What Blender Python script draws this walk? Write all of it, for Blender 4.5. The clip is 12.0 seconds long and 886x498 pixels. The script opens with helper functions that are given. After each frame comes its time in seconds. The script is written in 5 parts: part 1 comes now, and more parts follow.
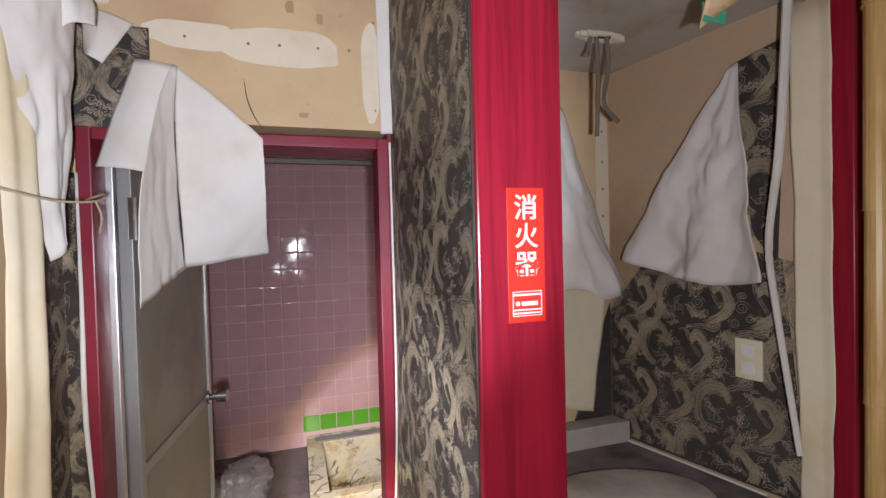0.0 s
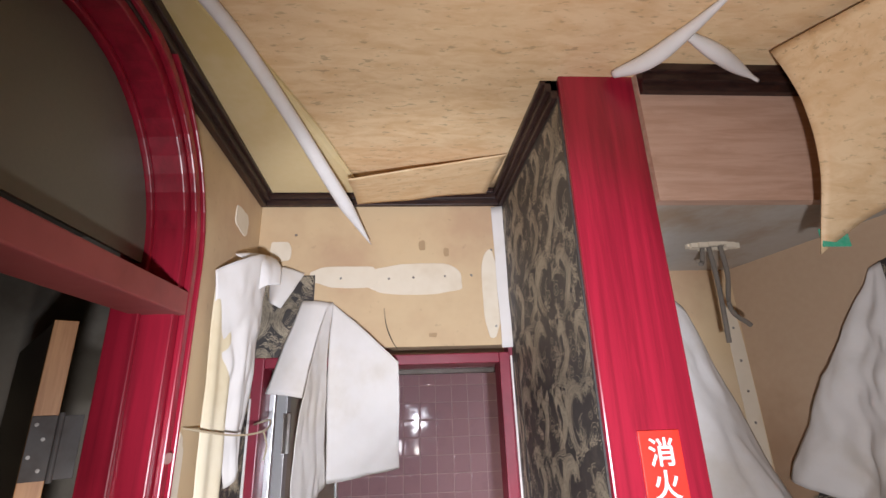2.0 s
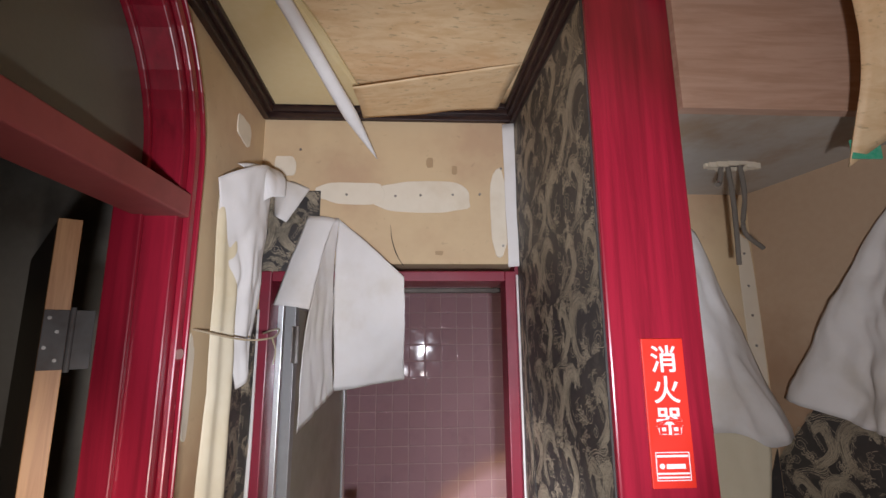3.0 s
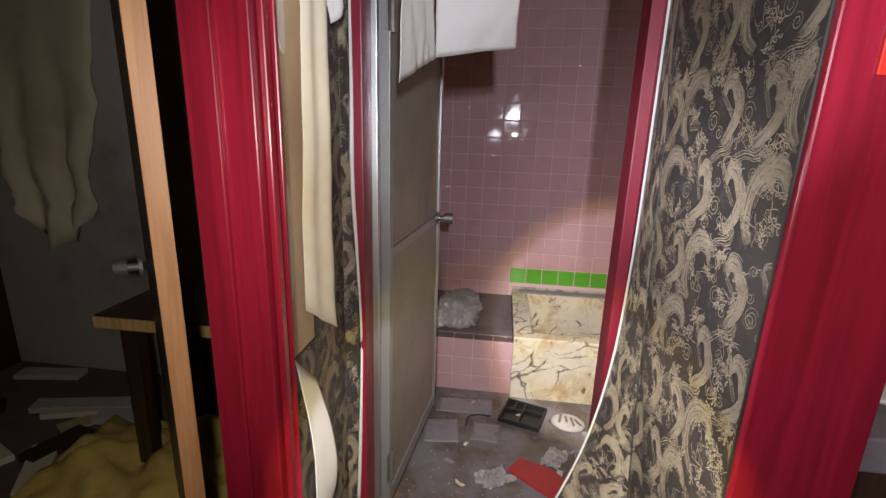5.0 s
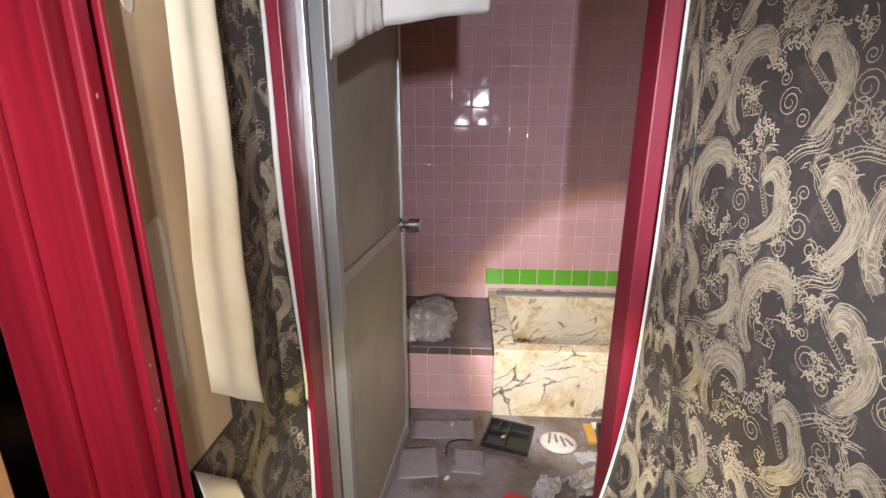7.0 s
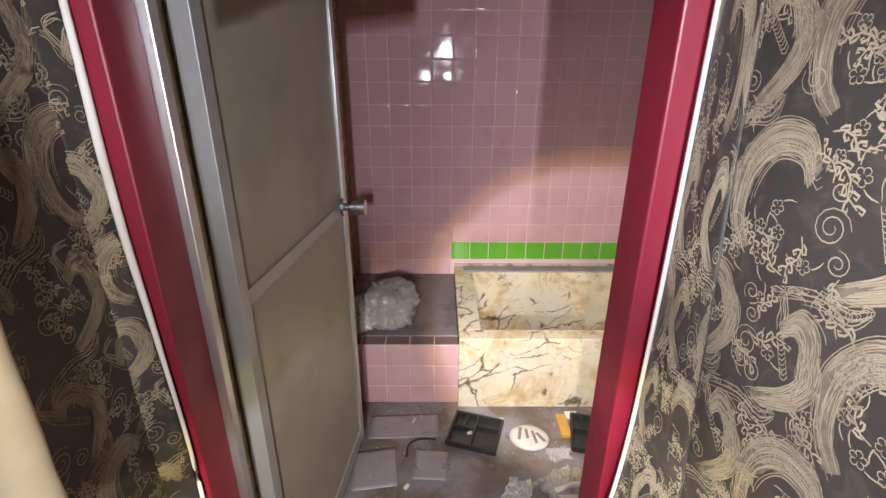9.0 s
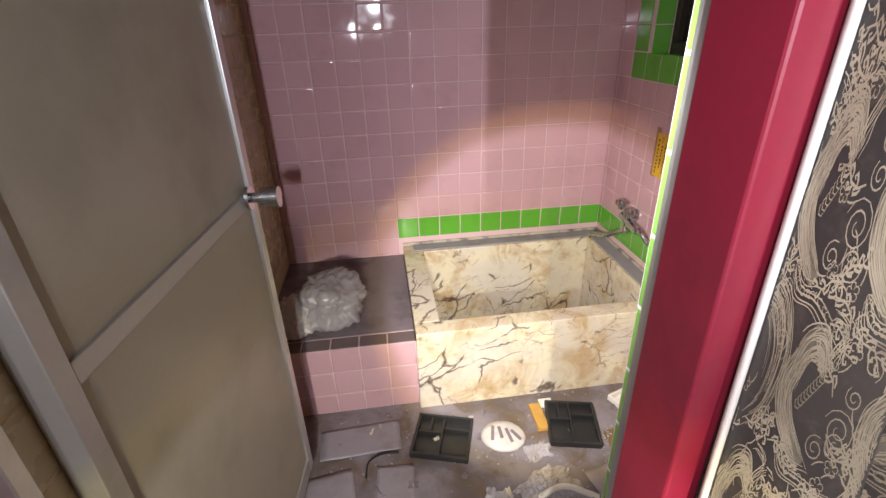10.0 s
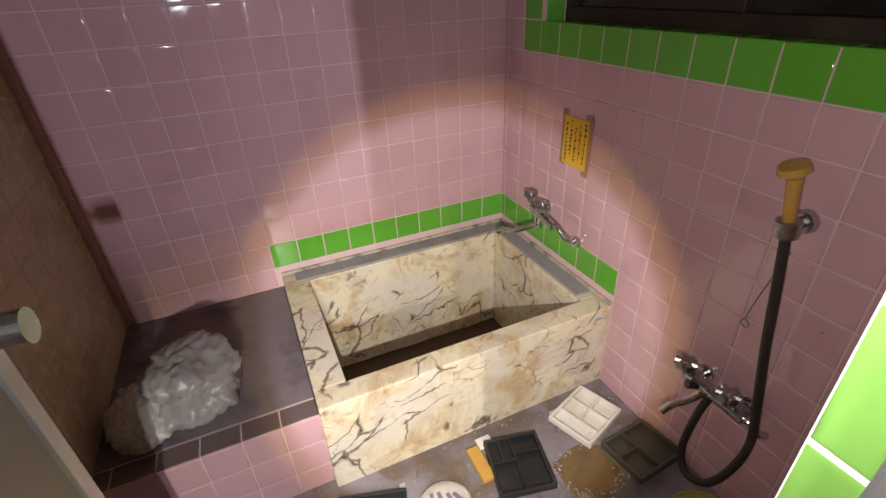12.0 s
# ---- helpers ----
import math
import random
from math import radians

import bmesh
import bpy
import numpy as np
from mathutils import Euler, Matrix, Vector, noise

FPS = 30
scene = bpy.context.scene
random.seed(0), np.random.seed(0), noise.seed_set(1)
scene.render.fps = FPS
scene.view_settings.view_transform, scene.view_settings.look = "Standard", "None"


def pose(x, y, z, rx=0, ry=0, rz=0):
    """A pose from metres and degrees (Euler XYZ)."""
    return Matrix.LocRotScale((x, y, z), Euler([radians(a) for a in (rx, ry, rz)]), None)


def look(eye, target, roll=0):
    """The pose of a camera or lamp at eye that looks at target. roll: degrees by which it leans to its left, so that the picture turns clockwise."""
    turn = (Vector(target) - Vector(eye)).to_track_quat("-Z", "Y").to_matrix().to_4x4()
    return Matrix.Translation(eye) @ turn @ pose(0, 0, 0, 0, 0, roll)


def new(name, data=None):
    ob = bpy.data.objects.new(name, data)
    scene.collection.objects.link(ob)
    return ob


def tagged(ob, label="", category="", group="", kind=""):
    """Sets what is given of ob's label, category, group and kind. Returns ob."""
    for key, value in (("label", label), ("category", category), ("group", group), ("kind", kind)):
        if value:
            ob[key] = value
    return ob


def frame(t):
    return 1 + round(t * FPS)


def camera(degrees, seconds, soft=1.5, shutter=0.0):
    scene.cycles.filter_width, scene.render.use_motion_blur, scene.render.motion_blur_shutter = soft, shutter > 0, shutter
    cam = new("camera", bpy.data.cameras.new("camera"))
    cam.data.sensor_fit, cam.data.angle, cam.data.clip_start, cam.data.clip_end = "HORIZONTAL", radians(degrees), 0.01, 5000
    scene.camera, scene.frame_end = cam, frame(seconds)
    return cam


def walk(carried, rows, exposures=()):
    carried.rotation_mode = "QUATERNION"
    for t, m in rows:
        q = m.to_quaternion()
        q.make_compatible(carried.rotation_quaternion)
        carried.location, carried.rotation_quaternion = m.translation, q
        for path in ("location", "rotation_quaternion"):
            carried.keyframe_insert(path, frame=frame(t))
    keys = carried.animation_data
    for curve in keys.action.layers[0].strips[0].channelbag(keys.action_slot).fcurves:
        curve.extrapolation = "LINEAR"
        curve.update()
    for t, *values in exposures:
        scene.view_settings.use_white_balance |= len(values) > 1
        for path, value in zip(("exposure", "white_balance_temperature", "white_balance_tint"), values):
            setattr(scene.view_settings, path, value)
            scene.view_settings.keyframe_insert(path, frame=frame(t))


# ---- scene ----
cam = camera(87.7, 12.0)
PATH = [
    (0, (-0.010, -3.216, 1.684), (0.597, -1.311, 1.642), -1.4),
    (0.5, (-0.051, -3.229, 1.700), (0.341, -1.268, 1.745), -1.1),
    (1, (-0.052, -3.242, 1.739), (0.198, -1.273, 1.984), -1.4),
    (1.5, (-0.045, -3.281, 1.804), (0.127, -1.347, 2.286), -1.9),
    (2, (-0.039, -3.308, 1.828), (0.095, -1.417, 2.465), -1.9),
    (2.5, (-0.034, -3.316, 1.837), (0.087, -1.415, 2.445), -1.5),
    (3, (-0.036, -3.271, 1.777), (0.063, -1.309, 2.155), -0.4),
    (3.5, (-0.057, -3.186, 1.644), (-0.011, -1.187, 1.662), 1.1),
    (3.7, (-0.062, -3.162, 1.590), (-0.047, -1.165, 1.478), 1.3),
    (5.3, (-0.124, -3.115, 1.442), (-0.380, -1.203, 0.915), 1.7),
    (5.5, (-0.146, -3.094, 1.434), (-0.403, -1.184, 0.899), 1.6),
    (6, (-0.156, -2.984, 1.428), (-0.315, -1.074, 0.855), 1.7),
    (6.5, (-0.144, -2.902, 1.451), (-0.232, -0.985, 0.885), 1.1),
    (7, (-0.116, -2.830, 1.461), (-0.224, -0.912, 0.906), 0.1),
    (7.2, (-0.113, -2.795, 1.459), (-0.230, -0.877, 0.904), 0.8),
    (9, (-0.065, -2.529, 1.472), (-0.052, -0.668, 0.738), 0.3),
    (9.5, (-0.075, -2.343, 1.435), (0.082, -0.514, 0.643), -0.5),
    (10, (-0.049, -2.226, 1.420), (0.178, -0.443, 0.544), -1.7),
    (10.5, (-0.060, -2.013, 1.384), (0.297, -0.271, 0.468), -1.5),
    (11, (-0.016, -1.869, 1.393), (0.469, -0.189, 0.422), -2.2),
    (11.5, (0.021, -1.814, 1.417), (0.648, -0.192, 0.429), -2.9),
    (12, (0.010, -1.802, 1.426), (0.685, -0.209, 0.423), -2.7),
]
EXPOSURES = [(0.0, 0.05), (0.5, 0.05), (1.0, 0.25), (1.5, 0.42), (2.0, 0.38), (2.5, 0.22), (3.0, -0.15), (3.5, -0.25), (5.5, -0.05), (6.5, 0.2), (7.0, 0.32), (9.0, 0.35), (9.5, 0.38), (10.0, 0.48), (10.5, 0.38), (11.0, 0.42), (11.5, 0.32), (12.0, 0.18)]
walk(cam, [(t, look(eye, target, roll)) for t, eye, target, roll in PATH], EXPOSURES)

# ---- world, lamps ----
world = bpy.data.worlds.new("dark_interior")
world.use_nodes = True
world.node_tree.nodes["Background"].inputs[0].default_value = (0.6, 0.55, 0.5, 1)
world.node_tree.nodes["Background"].inputs[1].default_value = 0.012
scene.world = world


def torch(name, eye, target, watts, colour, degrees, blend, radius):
    """A hand torch's beam or spill, or an added fill: a spot that throws its light ahead only."""
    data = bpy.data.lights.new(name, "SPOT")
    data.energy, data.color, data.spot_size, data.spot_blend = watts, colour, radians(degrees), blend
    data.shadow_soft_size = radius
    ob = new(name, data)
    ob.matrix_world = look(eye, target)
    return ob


# the torch is carried by hand; fixed spots stand in for it, all lit at once, at three stations: corridor, before the
# door, and in the bathroom doorway
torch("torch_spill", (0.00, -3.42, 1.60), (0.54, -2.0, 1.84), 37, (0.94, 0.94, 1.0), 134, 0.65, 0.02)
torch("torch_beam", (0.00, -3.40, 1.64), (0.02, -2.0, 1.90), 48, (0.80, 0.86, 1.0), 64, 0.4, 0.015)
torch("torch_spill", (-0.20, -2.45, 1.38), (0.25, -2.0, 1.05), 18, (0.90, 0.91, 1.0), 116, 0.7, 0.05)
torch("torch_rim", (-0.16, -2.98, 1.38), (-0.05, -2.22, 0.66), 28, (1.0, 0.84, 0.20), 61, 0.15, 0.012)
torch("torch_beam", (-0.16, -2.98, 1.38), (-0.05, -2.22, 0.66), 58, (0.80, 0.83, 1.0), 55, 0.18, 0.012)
# added fill: stands in for torch spill, to brighten the side room and arch
torch("torch_side_fill", (-0.22, -3.08, 1.42), (-0.95, -2.20, 1.10), 20, (1.0, 0.93, 0.88), 84, 0.7, 0.02)
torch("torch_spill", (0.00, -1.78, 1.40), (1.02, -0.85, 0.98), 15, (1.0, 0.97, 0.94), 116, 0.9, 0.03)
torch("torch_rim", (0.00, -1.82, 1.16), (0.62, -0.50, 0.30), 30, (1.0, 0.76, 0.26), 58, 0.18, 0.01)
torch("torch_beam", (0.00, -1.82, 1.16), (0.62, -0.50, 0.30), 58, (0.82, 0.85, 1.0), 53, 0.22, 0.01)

# ---- materials ----


class Nodes:
    """A node material being put together."""

    def __init__(self, name, rough=0.5, metal=0.0, spec=0.5):
        self.mat = bpy.data.materials.new(name)
        self.mat.use_nodes = True
        self.tree = self.mat.node_tree
        self.bsdf = self.tree.nodes["Principled BSDF"]
        self.set("Roughness", rough), self.set("Metallic", metal), self.set("Specular IOR Level", spec)
        self.coords = None

    def set(self, socket, value):
        if isinstance(value, bpy.types.NodeSocket):
            self.tree.links.new(value, self.bsdf.inputs[socket])
        else:
            self.bsdf.inputs[socket].default_value = value

    def node(self, kind, outs=0, props=None, **inputs):
        n = self.tree.nodes.new(kind)
        props = props or {}
        if "operation" in props:
            n.operation = props["operation"]
        if "interpolation_type" in props:
            n.interpolation_type = props["interpolation_type"]
        if "feature" in props:
            n.feature = props["feature"]
        for k, v in inputs.items():
            key = int(k[1:]) if k[0] == "i" and k[1:].isdigit() else k.replace("_", " ")
            if isinstance(v, bpy.types.NodeSocket):
                self.tree.links.new(v, n.inputs[key])
            else:
                n.inputs[key].default_value = v
        return n.outputs[outs]

    def place(self):
        if self.coords is None:
            self.coords = self.node("ShaderNodeNewGeometry", 0)
        return self.coords

    def noise(self, scale, detail=4, rough=0.55, distort=0.0, at=None):
        return self.node("ShaderNodeTexNoise", 0, Vector=at or self.place(), Scale=scale, Detail=detail, Roughness=rough, Distortion=distort)

    def math(self, op, a, b=0.0, c=0.0):
        return self.node("ShaderNodeMath", 0, {"operation": op}, i0=a, i1=b, i2=c)

    def span(self, value, lo, hi, to_lo=0.0, to_hi=1.0):
        return self.node("ShaderNodeMapRange", 0, {"interpolation_type": "SMOOTHSTEP"}, i0=value, i1=lo, i2=hi, i3=to_lo, i4=to_hi)

    def mix(self, fac, a, b, blend="MIX"):
        n = self.tree.nodes.new("ShaderNodeMix")
        n.data_type, n.blend_type = "RGBA", blend
        for key, v in ((0, fac), (6, a), (7, b)):
            if isinstance(v, bpy.types.NodeSocket):
                self.tree.links.new(v, n.inputs[key])
            else:
                n.inputs[key].default_value = v if key == 0 else (*v[:3], 1)
        return n.outputs[2]

    def bump(self, height, strength=0.3, distance=0.002):
        self.set("Normal", self.node("ShaderNodeBump", 0, Strength=strength, Distance=distance, Height=height))


def worn(name, base, dirt, rough=0.5, grain=60.0, stain=3.0, amount=0.5, metal=0.0, bump=0.25, depth=0.001, spread=0.12):
    """Paint, plaster, plastic or paper with fine grain and larger stains."""
    m = Nodes(name, rough, metal)
    fine, large = m.noise(grain, 6), m.noise(stain, 5, 0.6)
    c = m.mix(m.span(large, 0.46, 0.72, 0, amount), base, dirt)
    c = m.mix(m.span(fine, 0.3, 0.7, 0, spread), c, dirt)
    m.set("Base Color", c)
    m.set("Roughness", m.span(large, 0.3, 0.75, rough, min(1, rough + 0.2)))
    m.bump(fine, bump, depth)
    return m.mat


def tile_material(name, base, dark, rough=0.12):
    """Glazed tile: each piece a shade of its own, with faint dirt."""
    m = Nodes(name, rough, 0.0, 0.5)
    r = m.node("ShaderNodeObjectInfo", 5)
    stain = m.noise(5.0, 5, 0.6)
    c = m.mix(m.math("MULTIPLY", r, 0.35), base, dark)
    c = m.mix(m.span(stain, 0.5, 0.78, 0, 0.4), c, [v * 0.7 for v in dark])
    m.set("Base Color", c)
    m.set("Roughness", m.span(m.noise(14.0, 4), 0.45, 0.8, rough, rough + 0.10))
    m.bump(m.noise(9.0, 2), 0.015, 0.003)
    return m.mat


def marble_material():
    """Cream onyx, brecciated: pale blocks, clouded brown, with short dark cracks that run aslant."""
    m = Nodes("onyx_marble", 0.3)
    warp = m.node("ShaderNodeVectorMath", 0, {"operation": "MULTIPLY_ADD"}, i0=m.node("ShaderNodeTexNoise", 1, Vector=m.place(), Scale=3.2, Detail=5.0), i1=(0.34, 0.34, 0.34), i2=m.place())
    cloud, big = m.noise(6.5, 7, 0.66, 0.8), m.noise(2.6, 4, 0.6, 0.5)
    c = m.mix(m.span(cloud, 0.42, 0.64), (0.76, 0.68, 0.50), (0.54, 0.39, 0.22))
    c = m.mix(m.span(big, 0.46, 0.62, 0, 0.8), c, (0.68, 0.62, 0.54))
    c = m.mix(m.span(m.noise(11.0, 6, 0.7, 1.2), 0.56, 0.70, 0, 0.75), c, (0.44, 0.27, 0.13))
    slant = m.node("ShaderNodeVectorMath", 0, {"operation": "MULTIPLY"}, i0=m.node("ShaderNodeVectorRotate", 0, Vector=warp, Axis=(0.35, 1.0, 0.2), Angle=0.55), i1=(1.0, 1.0, 2.4))
    for scale, width, lo, strength, tint in ((4.2, 0.050, 0.50, 0.9, (0.085, 0.050, 0.040)), (7.5, 0.032, 0.53, 0.7, (0.16, 0.085, 0.055))):
        edge = m.node("ShaderNodeTexVoronoi", 0, {"feature": "DISTANCE_TO_EDGE"}, Vector=slant, Scale=scale)
        frayed = m.math("MULTIPLY_ADD", m.noise(40.0, 4, 0.7), 0.03, m.math("SUBTRACT", edge, 0.015))
        vein = m.math("MULTIPLY", m.span(frayed, 0.0, width, 1, 0), m.span(m.noise(3.4 + scale * 0.3, 3, 0.6), lo, lo + 0.07))
        c = m.mix(m.math("MULTIPLY", vein, strength), c, tint)
    m.set("Base Color", c)
    m.set("Roughness", m.span(m.noise(20, 4), 0.3, 0.7, 0.22, 0.5))
    m.bump(m.noise(30, 4), 0.08, 0.002)
    return m.mat


def wallpaper_material():
    """The dark ground of the damask paper: a fine weave, rubbed and stained."""
    m = Nodes("dark_damask_ground", 0.55)
    c = m.mix(m.span(m.noise(3.0, 4), 0.4, 0.7), (0.034, 0.028, 0.026), (0.058, 0.047, 0.041))
    c = m.mix(m.span(m.noise(34.0, 4, 0.6, 0.6), 0.52, 0.66, 0, 0.35), c, (0.105, 0.085, 0.064))
    c = m.mix(m.span(m.noise(2.2, 4), 0.5, 0.75, 0, 0.35), c, (0.05, 0.045, 0.04))
    m.set("Base Color", c)
    m.set("Roughness", m.span(m.noise(5.0, 4), 0.35, 0.7, 0.48, 0.68))
    m.bump(m.noise(220, 3), 0.35, 0.0006)
    return m.mat


def gilt_material():
    """Raised gilt print, rubbed thin in places."""
    m = Nodes("rubbed_gilt_print", 0.42)
    c = m.mix(m.span(m.noise(9.0, 4), 0.4, 0.7), (0.40, 0.33, 0.235), (0.27, 0.22, 0.155))
    m.set("Base Color", m.mix(m.span(m.noise(60.0, 4), 0.55, 0.72, 0, 0.5), c, (0.16, 0.125, 0.09)))
    m.bump(m.noise(240, 3), 0.3, 0.0005)
    return m.mat


def wood_material(name, light, dark, scale=(2.0, 30.0, 30.0), rough=0.5, flecks=0.0):
    m = Nodes(name, rough)
    at = m.node("ShaderNodeVectorMath", 0, {"operation": "MULTIPLY"}, i0=m.place(), i1=scale)
    grain = m.noise(1.6, 7, 0.65, 0.5, at)
    c = m.mix(m.span(grain, 0.35, 0.68), light, dark)
    if flecks:
        at2 = m.node("ShaderNodeVectorMath", 0, {"operation": "MULTIPLY"}, i0=m.place(), i1=[3.2 * v for v in scale])
        c = m.mix(m.span(m.noise(1.5, 3, 0.6, 0.2, at2), 0.60, 0.68, 0, flecks), c, [0.35 * v for v in dark])
    c = m.mix(m.span(m.noise(2.4, 4), 0.5, 0.75, 0, 0.45), c, dark)
    m.set("Base Color", c)
    m.bump(grain, 0.2, 0.001)
    return m.mat


def plaster_board_material(name):
    m = Nodes(name, 0.8)
    c = m.mix(m.span(m.noise(2.4, 5, 0.6), 0.40, 0.66), (0.60, 0.44, 0.26), (0.50, 0.33, 0.20))
    c = m.mix(m.span(m.noise(1.1, 3), 0.52, 0.62, 0, 0.6), c, (0.66, 0.53, 0.36))
    c = m.mix(m.span(m.noise(45, 4), 0.62, 0.75, 0, 0.35), c, (0.32, 0.22, 0.14))
    m.set("Base Color", c)
    m.bump(m.noise(90, 5), 0.25, 0.001)
    return m.mat


def floor_material():
    m = Nodes("dirty_bath_floor", 0.5)
    c = m.mix(m.span(m.noise(3.2, 6, 0.65), 0.38, 0.66), (0.27, 0.24, 0.27), (0.13, 0.105, 0.10))
    c = m.mix(m.span(m.noise(6.5, 6, 0.7, 0.6), 0.50, 0.66, 0, 0.85), c, (0.15, 0.10, 0.055))
    c = m.mix(m.span(m.noise(48, 5, 0.7), 0.62, 0.72, 0, 0.65), c, (0.42, 0.38, 0.33))
    m.set("Base Color", c)
    m.set("Roughness", m.span(m.noise(4.0, 5), 0.4, 0.65, 0.30, 0.75))
    m.bump(m.noise(38, 6), 0.4, 0.003)
    return m.mat


PINK = tile_material("pink_glazed_tile", (0.61, 0.375, 0.41), (0.53, 0.315, 0.34), 0.05)
GREEN = tile_material("green_glazed_tile", (0.13, 0.42, 0.045), (0.10, 0.33, 0.035))
SAGE = tile_material("pale_green_tile", (0.21, 0.43, 0.085), (0.18, 0.37, 0.07))
BEIGE_TILE = tile_material("beige_glazed_tile", (0.46, 0.37, 0.23), (0.42, 0.33, 0.20), 0.25)
BROWN_TILE = tile_material("dark_brown_tile", (0.17, 0.125, 0.125), (0.12, 0.085, 0.08), 0.3)
GROUT = worn("pale_grout", (0.69, 0.49, 0.50), (0.52, 0.36, 0.36), 0.85, 70, 4)
TAN_GROUT = worn("tan_grout", (0.47, 0.38, 0.24), (0.42, 0.33, 0.20), 0.85, 70, 4)
MARBLE = marble_material()
PAPER = wallpaper_material()
GILT = gilt_material()
WASH = worn("dull_bronze_wash", (0.200, 0.163, 0.118), (0.105, 0.086, 0.064), 0.5, 130, 9, 0.7, bump=0.2, spread=0.7)
# vertical brush streaks; their bright highlights are put into the colour
RED = wood_material("brushed_red_paint", (0.34, 0.014, 0.034), (0.225, 0.010, 0.023), (26.0, 26.0, 1.1), 0.28)
MAROON = worn("dark_red_door_paint", (0.22, 0.012, 0.03), (0.13, 0.01, 0.02), 0.35, 60, 5, 0.6)
CHIP = worn("bare_chipped_paint", (0.50, 0.28, 0.25), (0.45, 0.20, 0.18), 0.8)
BOARD = plaster_board_material("bare_plasterboard")
FILLER = worn("white_filler", (0.72, 0.63, 0.50), (0.58, 0.46, 0.32), 0.85, 30, 6, 0.5)
BACKING = worn("white_paper_backing", (0.70, 0.66, 0.63), (0.54, 0.47, 0.38), 0.8, 24, 4, 0.55, bump=0.3, depth=0.002)
YELLOWED = worn("yellowed_paper", (0.74, 0.65, 0.48), (0.60, 0.48, 0.28), 0.8, 24, 3, 0.7, bump=0.3, depth=0.002)
VENEER = wood_material("ceiling_plywood", (0.74, 0.54, 0.32), (0.64, 0.42, 0.22), (7.0, 22.0, 22.0), 0.6, 0.45)
CROWN = wood_material("dark_stained_moulding", (0.040, 0.018, 0.014), (0.018, 0.008, 0.007), (20, 20, 60), 0.35)
PLANK = wood_material("orange_pine_edge", (0.58, 0.30, 0.13), (0.44, 0.20, 0.08), (40, 40, 2), 0.5)
DARKWOOD = wood_material("dark_door_veneer", (0.060, 0.030, 0.018), (0.025, 0.013, 0.010), (40, 40, 2), 0.4)
BAMBOO = wood_material("pale_bamboo", (0.66, 0.44, 0.18), (0.50, 0.30, 0.10), (40, 40, 3), 0.4)
ALU = worn("dull_aluminium", (0.62, 0.62, 0.62), (0.42, 0.41, 0.40), 0.32, 90, 5, 0.5, metal=0.9, bump=0.1)
CHROME = worn("pitted_chrome", (0.55, 0.56, 0.58), (0.20, 0.19, 0.18), 0.18, 80, 9, 0.7, metal=1.0, bump=0.2)
STEEL = worn("rusty_steel_plate", (0.32, 0.30, 0.28), (0.14, 0.09, 0.06), 0.45, 60, 8, 0.6, metal=0.7)
PANEL = worn("grey_door_panel", (0.31, 0.275, 0.22), (0.22, 0.19, 0.145), 0.38, 150, 2.5, 0.7, bump=0.25)
CEMENT = worn("grey_cement", (0.34, 0.31, 0.34), (0.19, 0.16, 0.16), 0.7, 50, 5, 0.7, bump=0.4, depth=0.002)
LEDGE_TOP = worn("stained_ledge_top", (0.22, 0.18, 0.20), (0.07, 0.05, 0.05), 0.55, 22, 4, 0.9, bump=0.4, depth=0.002)
BATH_FLOOR = floor_material()
DUST_FLOOR = worn("dusty_floor", (0.16, 0.12, 0.09), (0.08, 0.06, 0.045), 0.85, 40, 3, 0.9, bump=0.5, depth=0.004)
BLACK = worn("black_plastic", (0.018, 0.018, 0.020), (0.05, 0.045, 0.04), 0.38, 40, 7, 0.5)
CLEAR = worn("cloudy_plastic", (0.62, 0.58, 0.55), (0.40, 0.34, 0.28), 0.25, 30, 7, 0.6)
BAG = worn("crumpled_white_plastic", (0.36, 0.33, 0.33), (0.22, 0.19, 0.19), 0.2, 26, 9, 0.5, bump=0.8, depth=0.006)
REDPLASTIC = worn("red_plastic", (0.50, 0.05, 0.05), (0.30, 0.04, 0.04), 0.35, 50, 6, 0.5)
WHITE = worn("white_plastic", (0.78, 0.75, 0.70), (0.55, 0.48, 0.40), 0.4, 50, 6, 0.5)
OCHRE = worn("ochre_plastic", (0.55, 0.31, 0.07), (0.40, 0.20, 0.04), 0.3, 60, 9, 0.5)
RUBBER = worn("black_rubber_hose", (0.022, 0.018, 0.016), (0.06, 0.045, 0.035), 0.5, 60, 9, 0.5)
YELLOW = worn("yellow_card", (0.72, 0.42, 0.03), (0.55, 0.30, 0.03), 0.6, 60, 9, 0.5)
TAPE = worn("brown_tape", (0.36, 0.20, 0.10), (0.24, 0.12, 0.06), 0.5, 60, 9, 0.5)
SIGNRED = worn("red_sign_plate", (0.72, 0.030, 0.015), (0.60, 0.025, 0.015), 0.4, 60, 9, 0.3)
SIGNWHITE = worn("white_lettering", (0.85, 0.83, 0.80), (0.75, 0.70, 0.66), 0.5)
# real ink strokes, and the dark of holes, gaps and night painted flat black
INK_AND_DARK = worn("black_ink_and_dark", (0.02, 0.018, 0.015), (0.04, 0.03, 0.02), 0.7)
DARKGLASS = worn("dark_window_pane", (0.012, 0.011, 0.010), (0.03, 0.025, 0.02), 0.15, 30, 4, 0.5)
BRONZE = worn("dark_bronze_sash", (0.045, 0.032, 0.024), (0.09, 0.07, 0.05), 0.4, 60, 5, 0.6, metal=0.5)
FROST = worn("frosted_transom_pane", (0.13, 0.13, 0.10), (0.08, 0.075, 0.055), 0.35, 120, 2, 0.6)
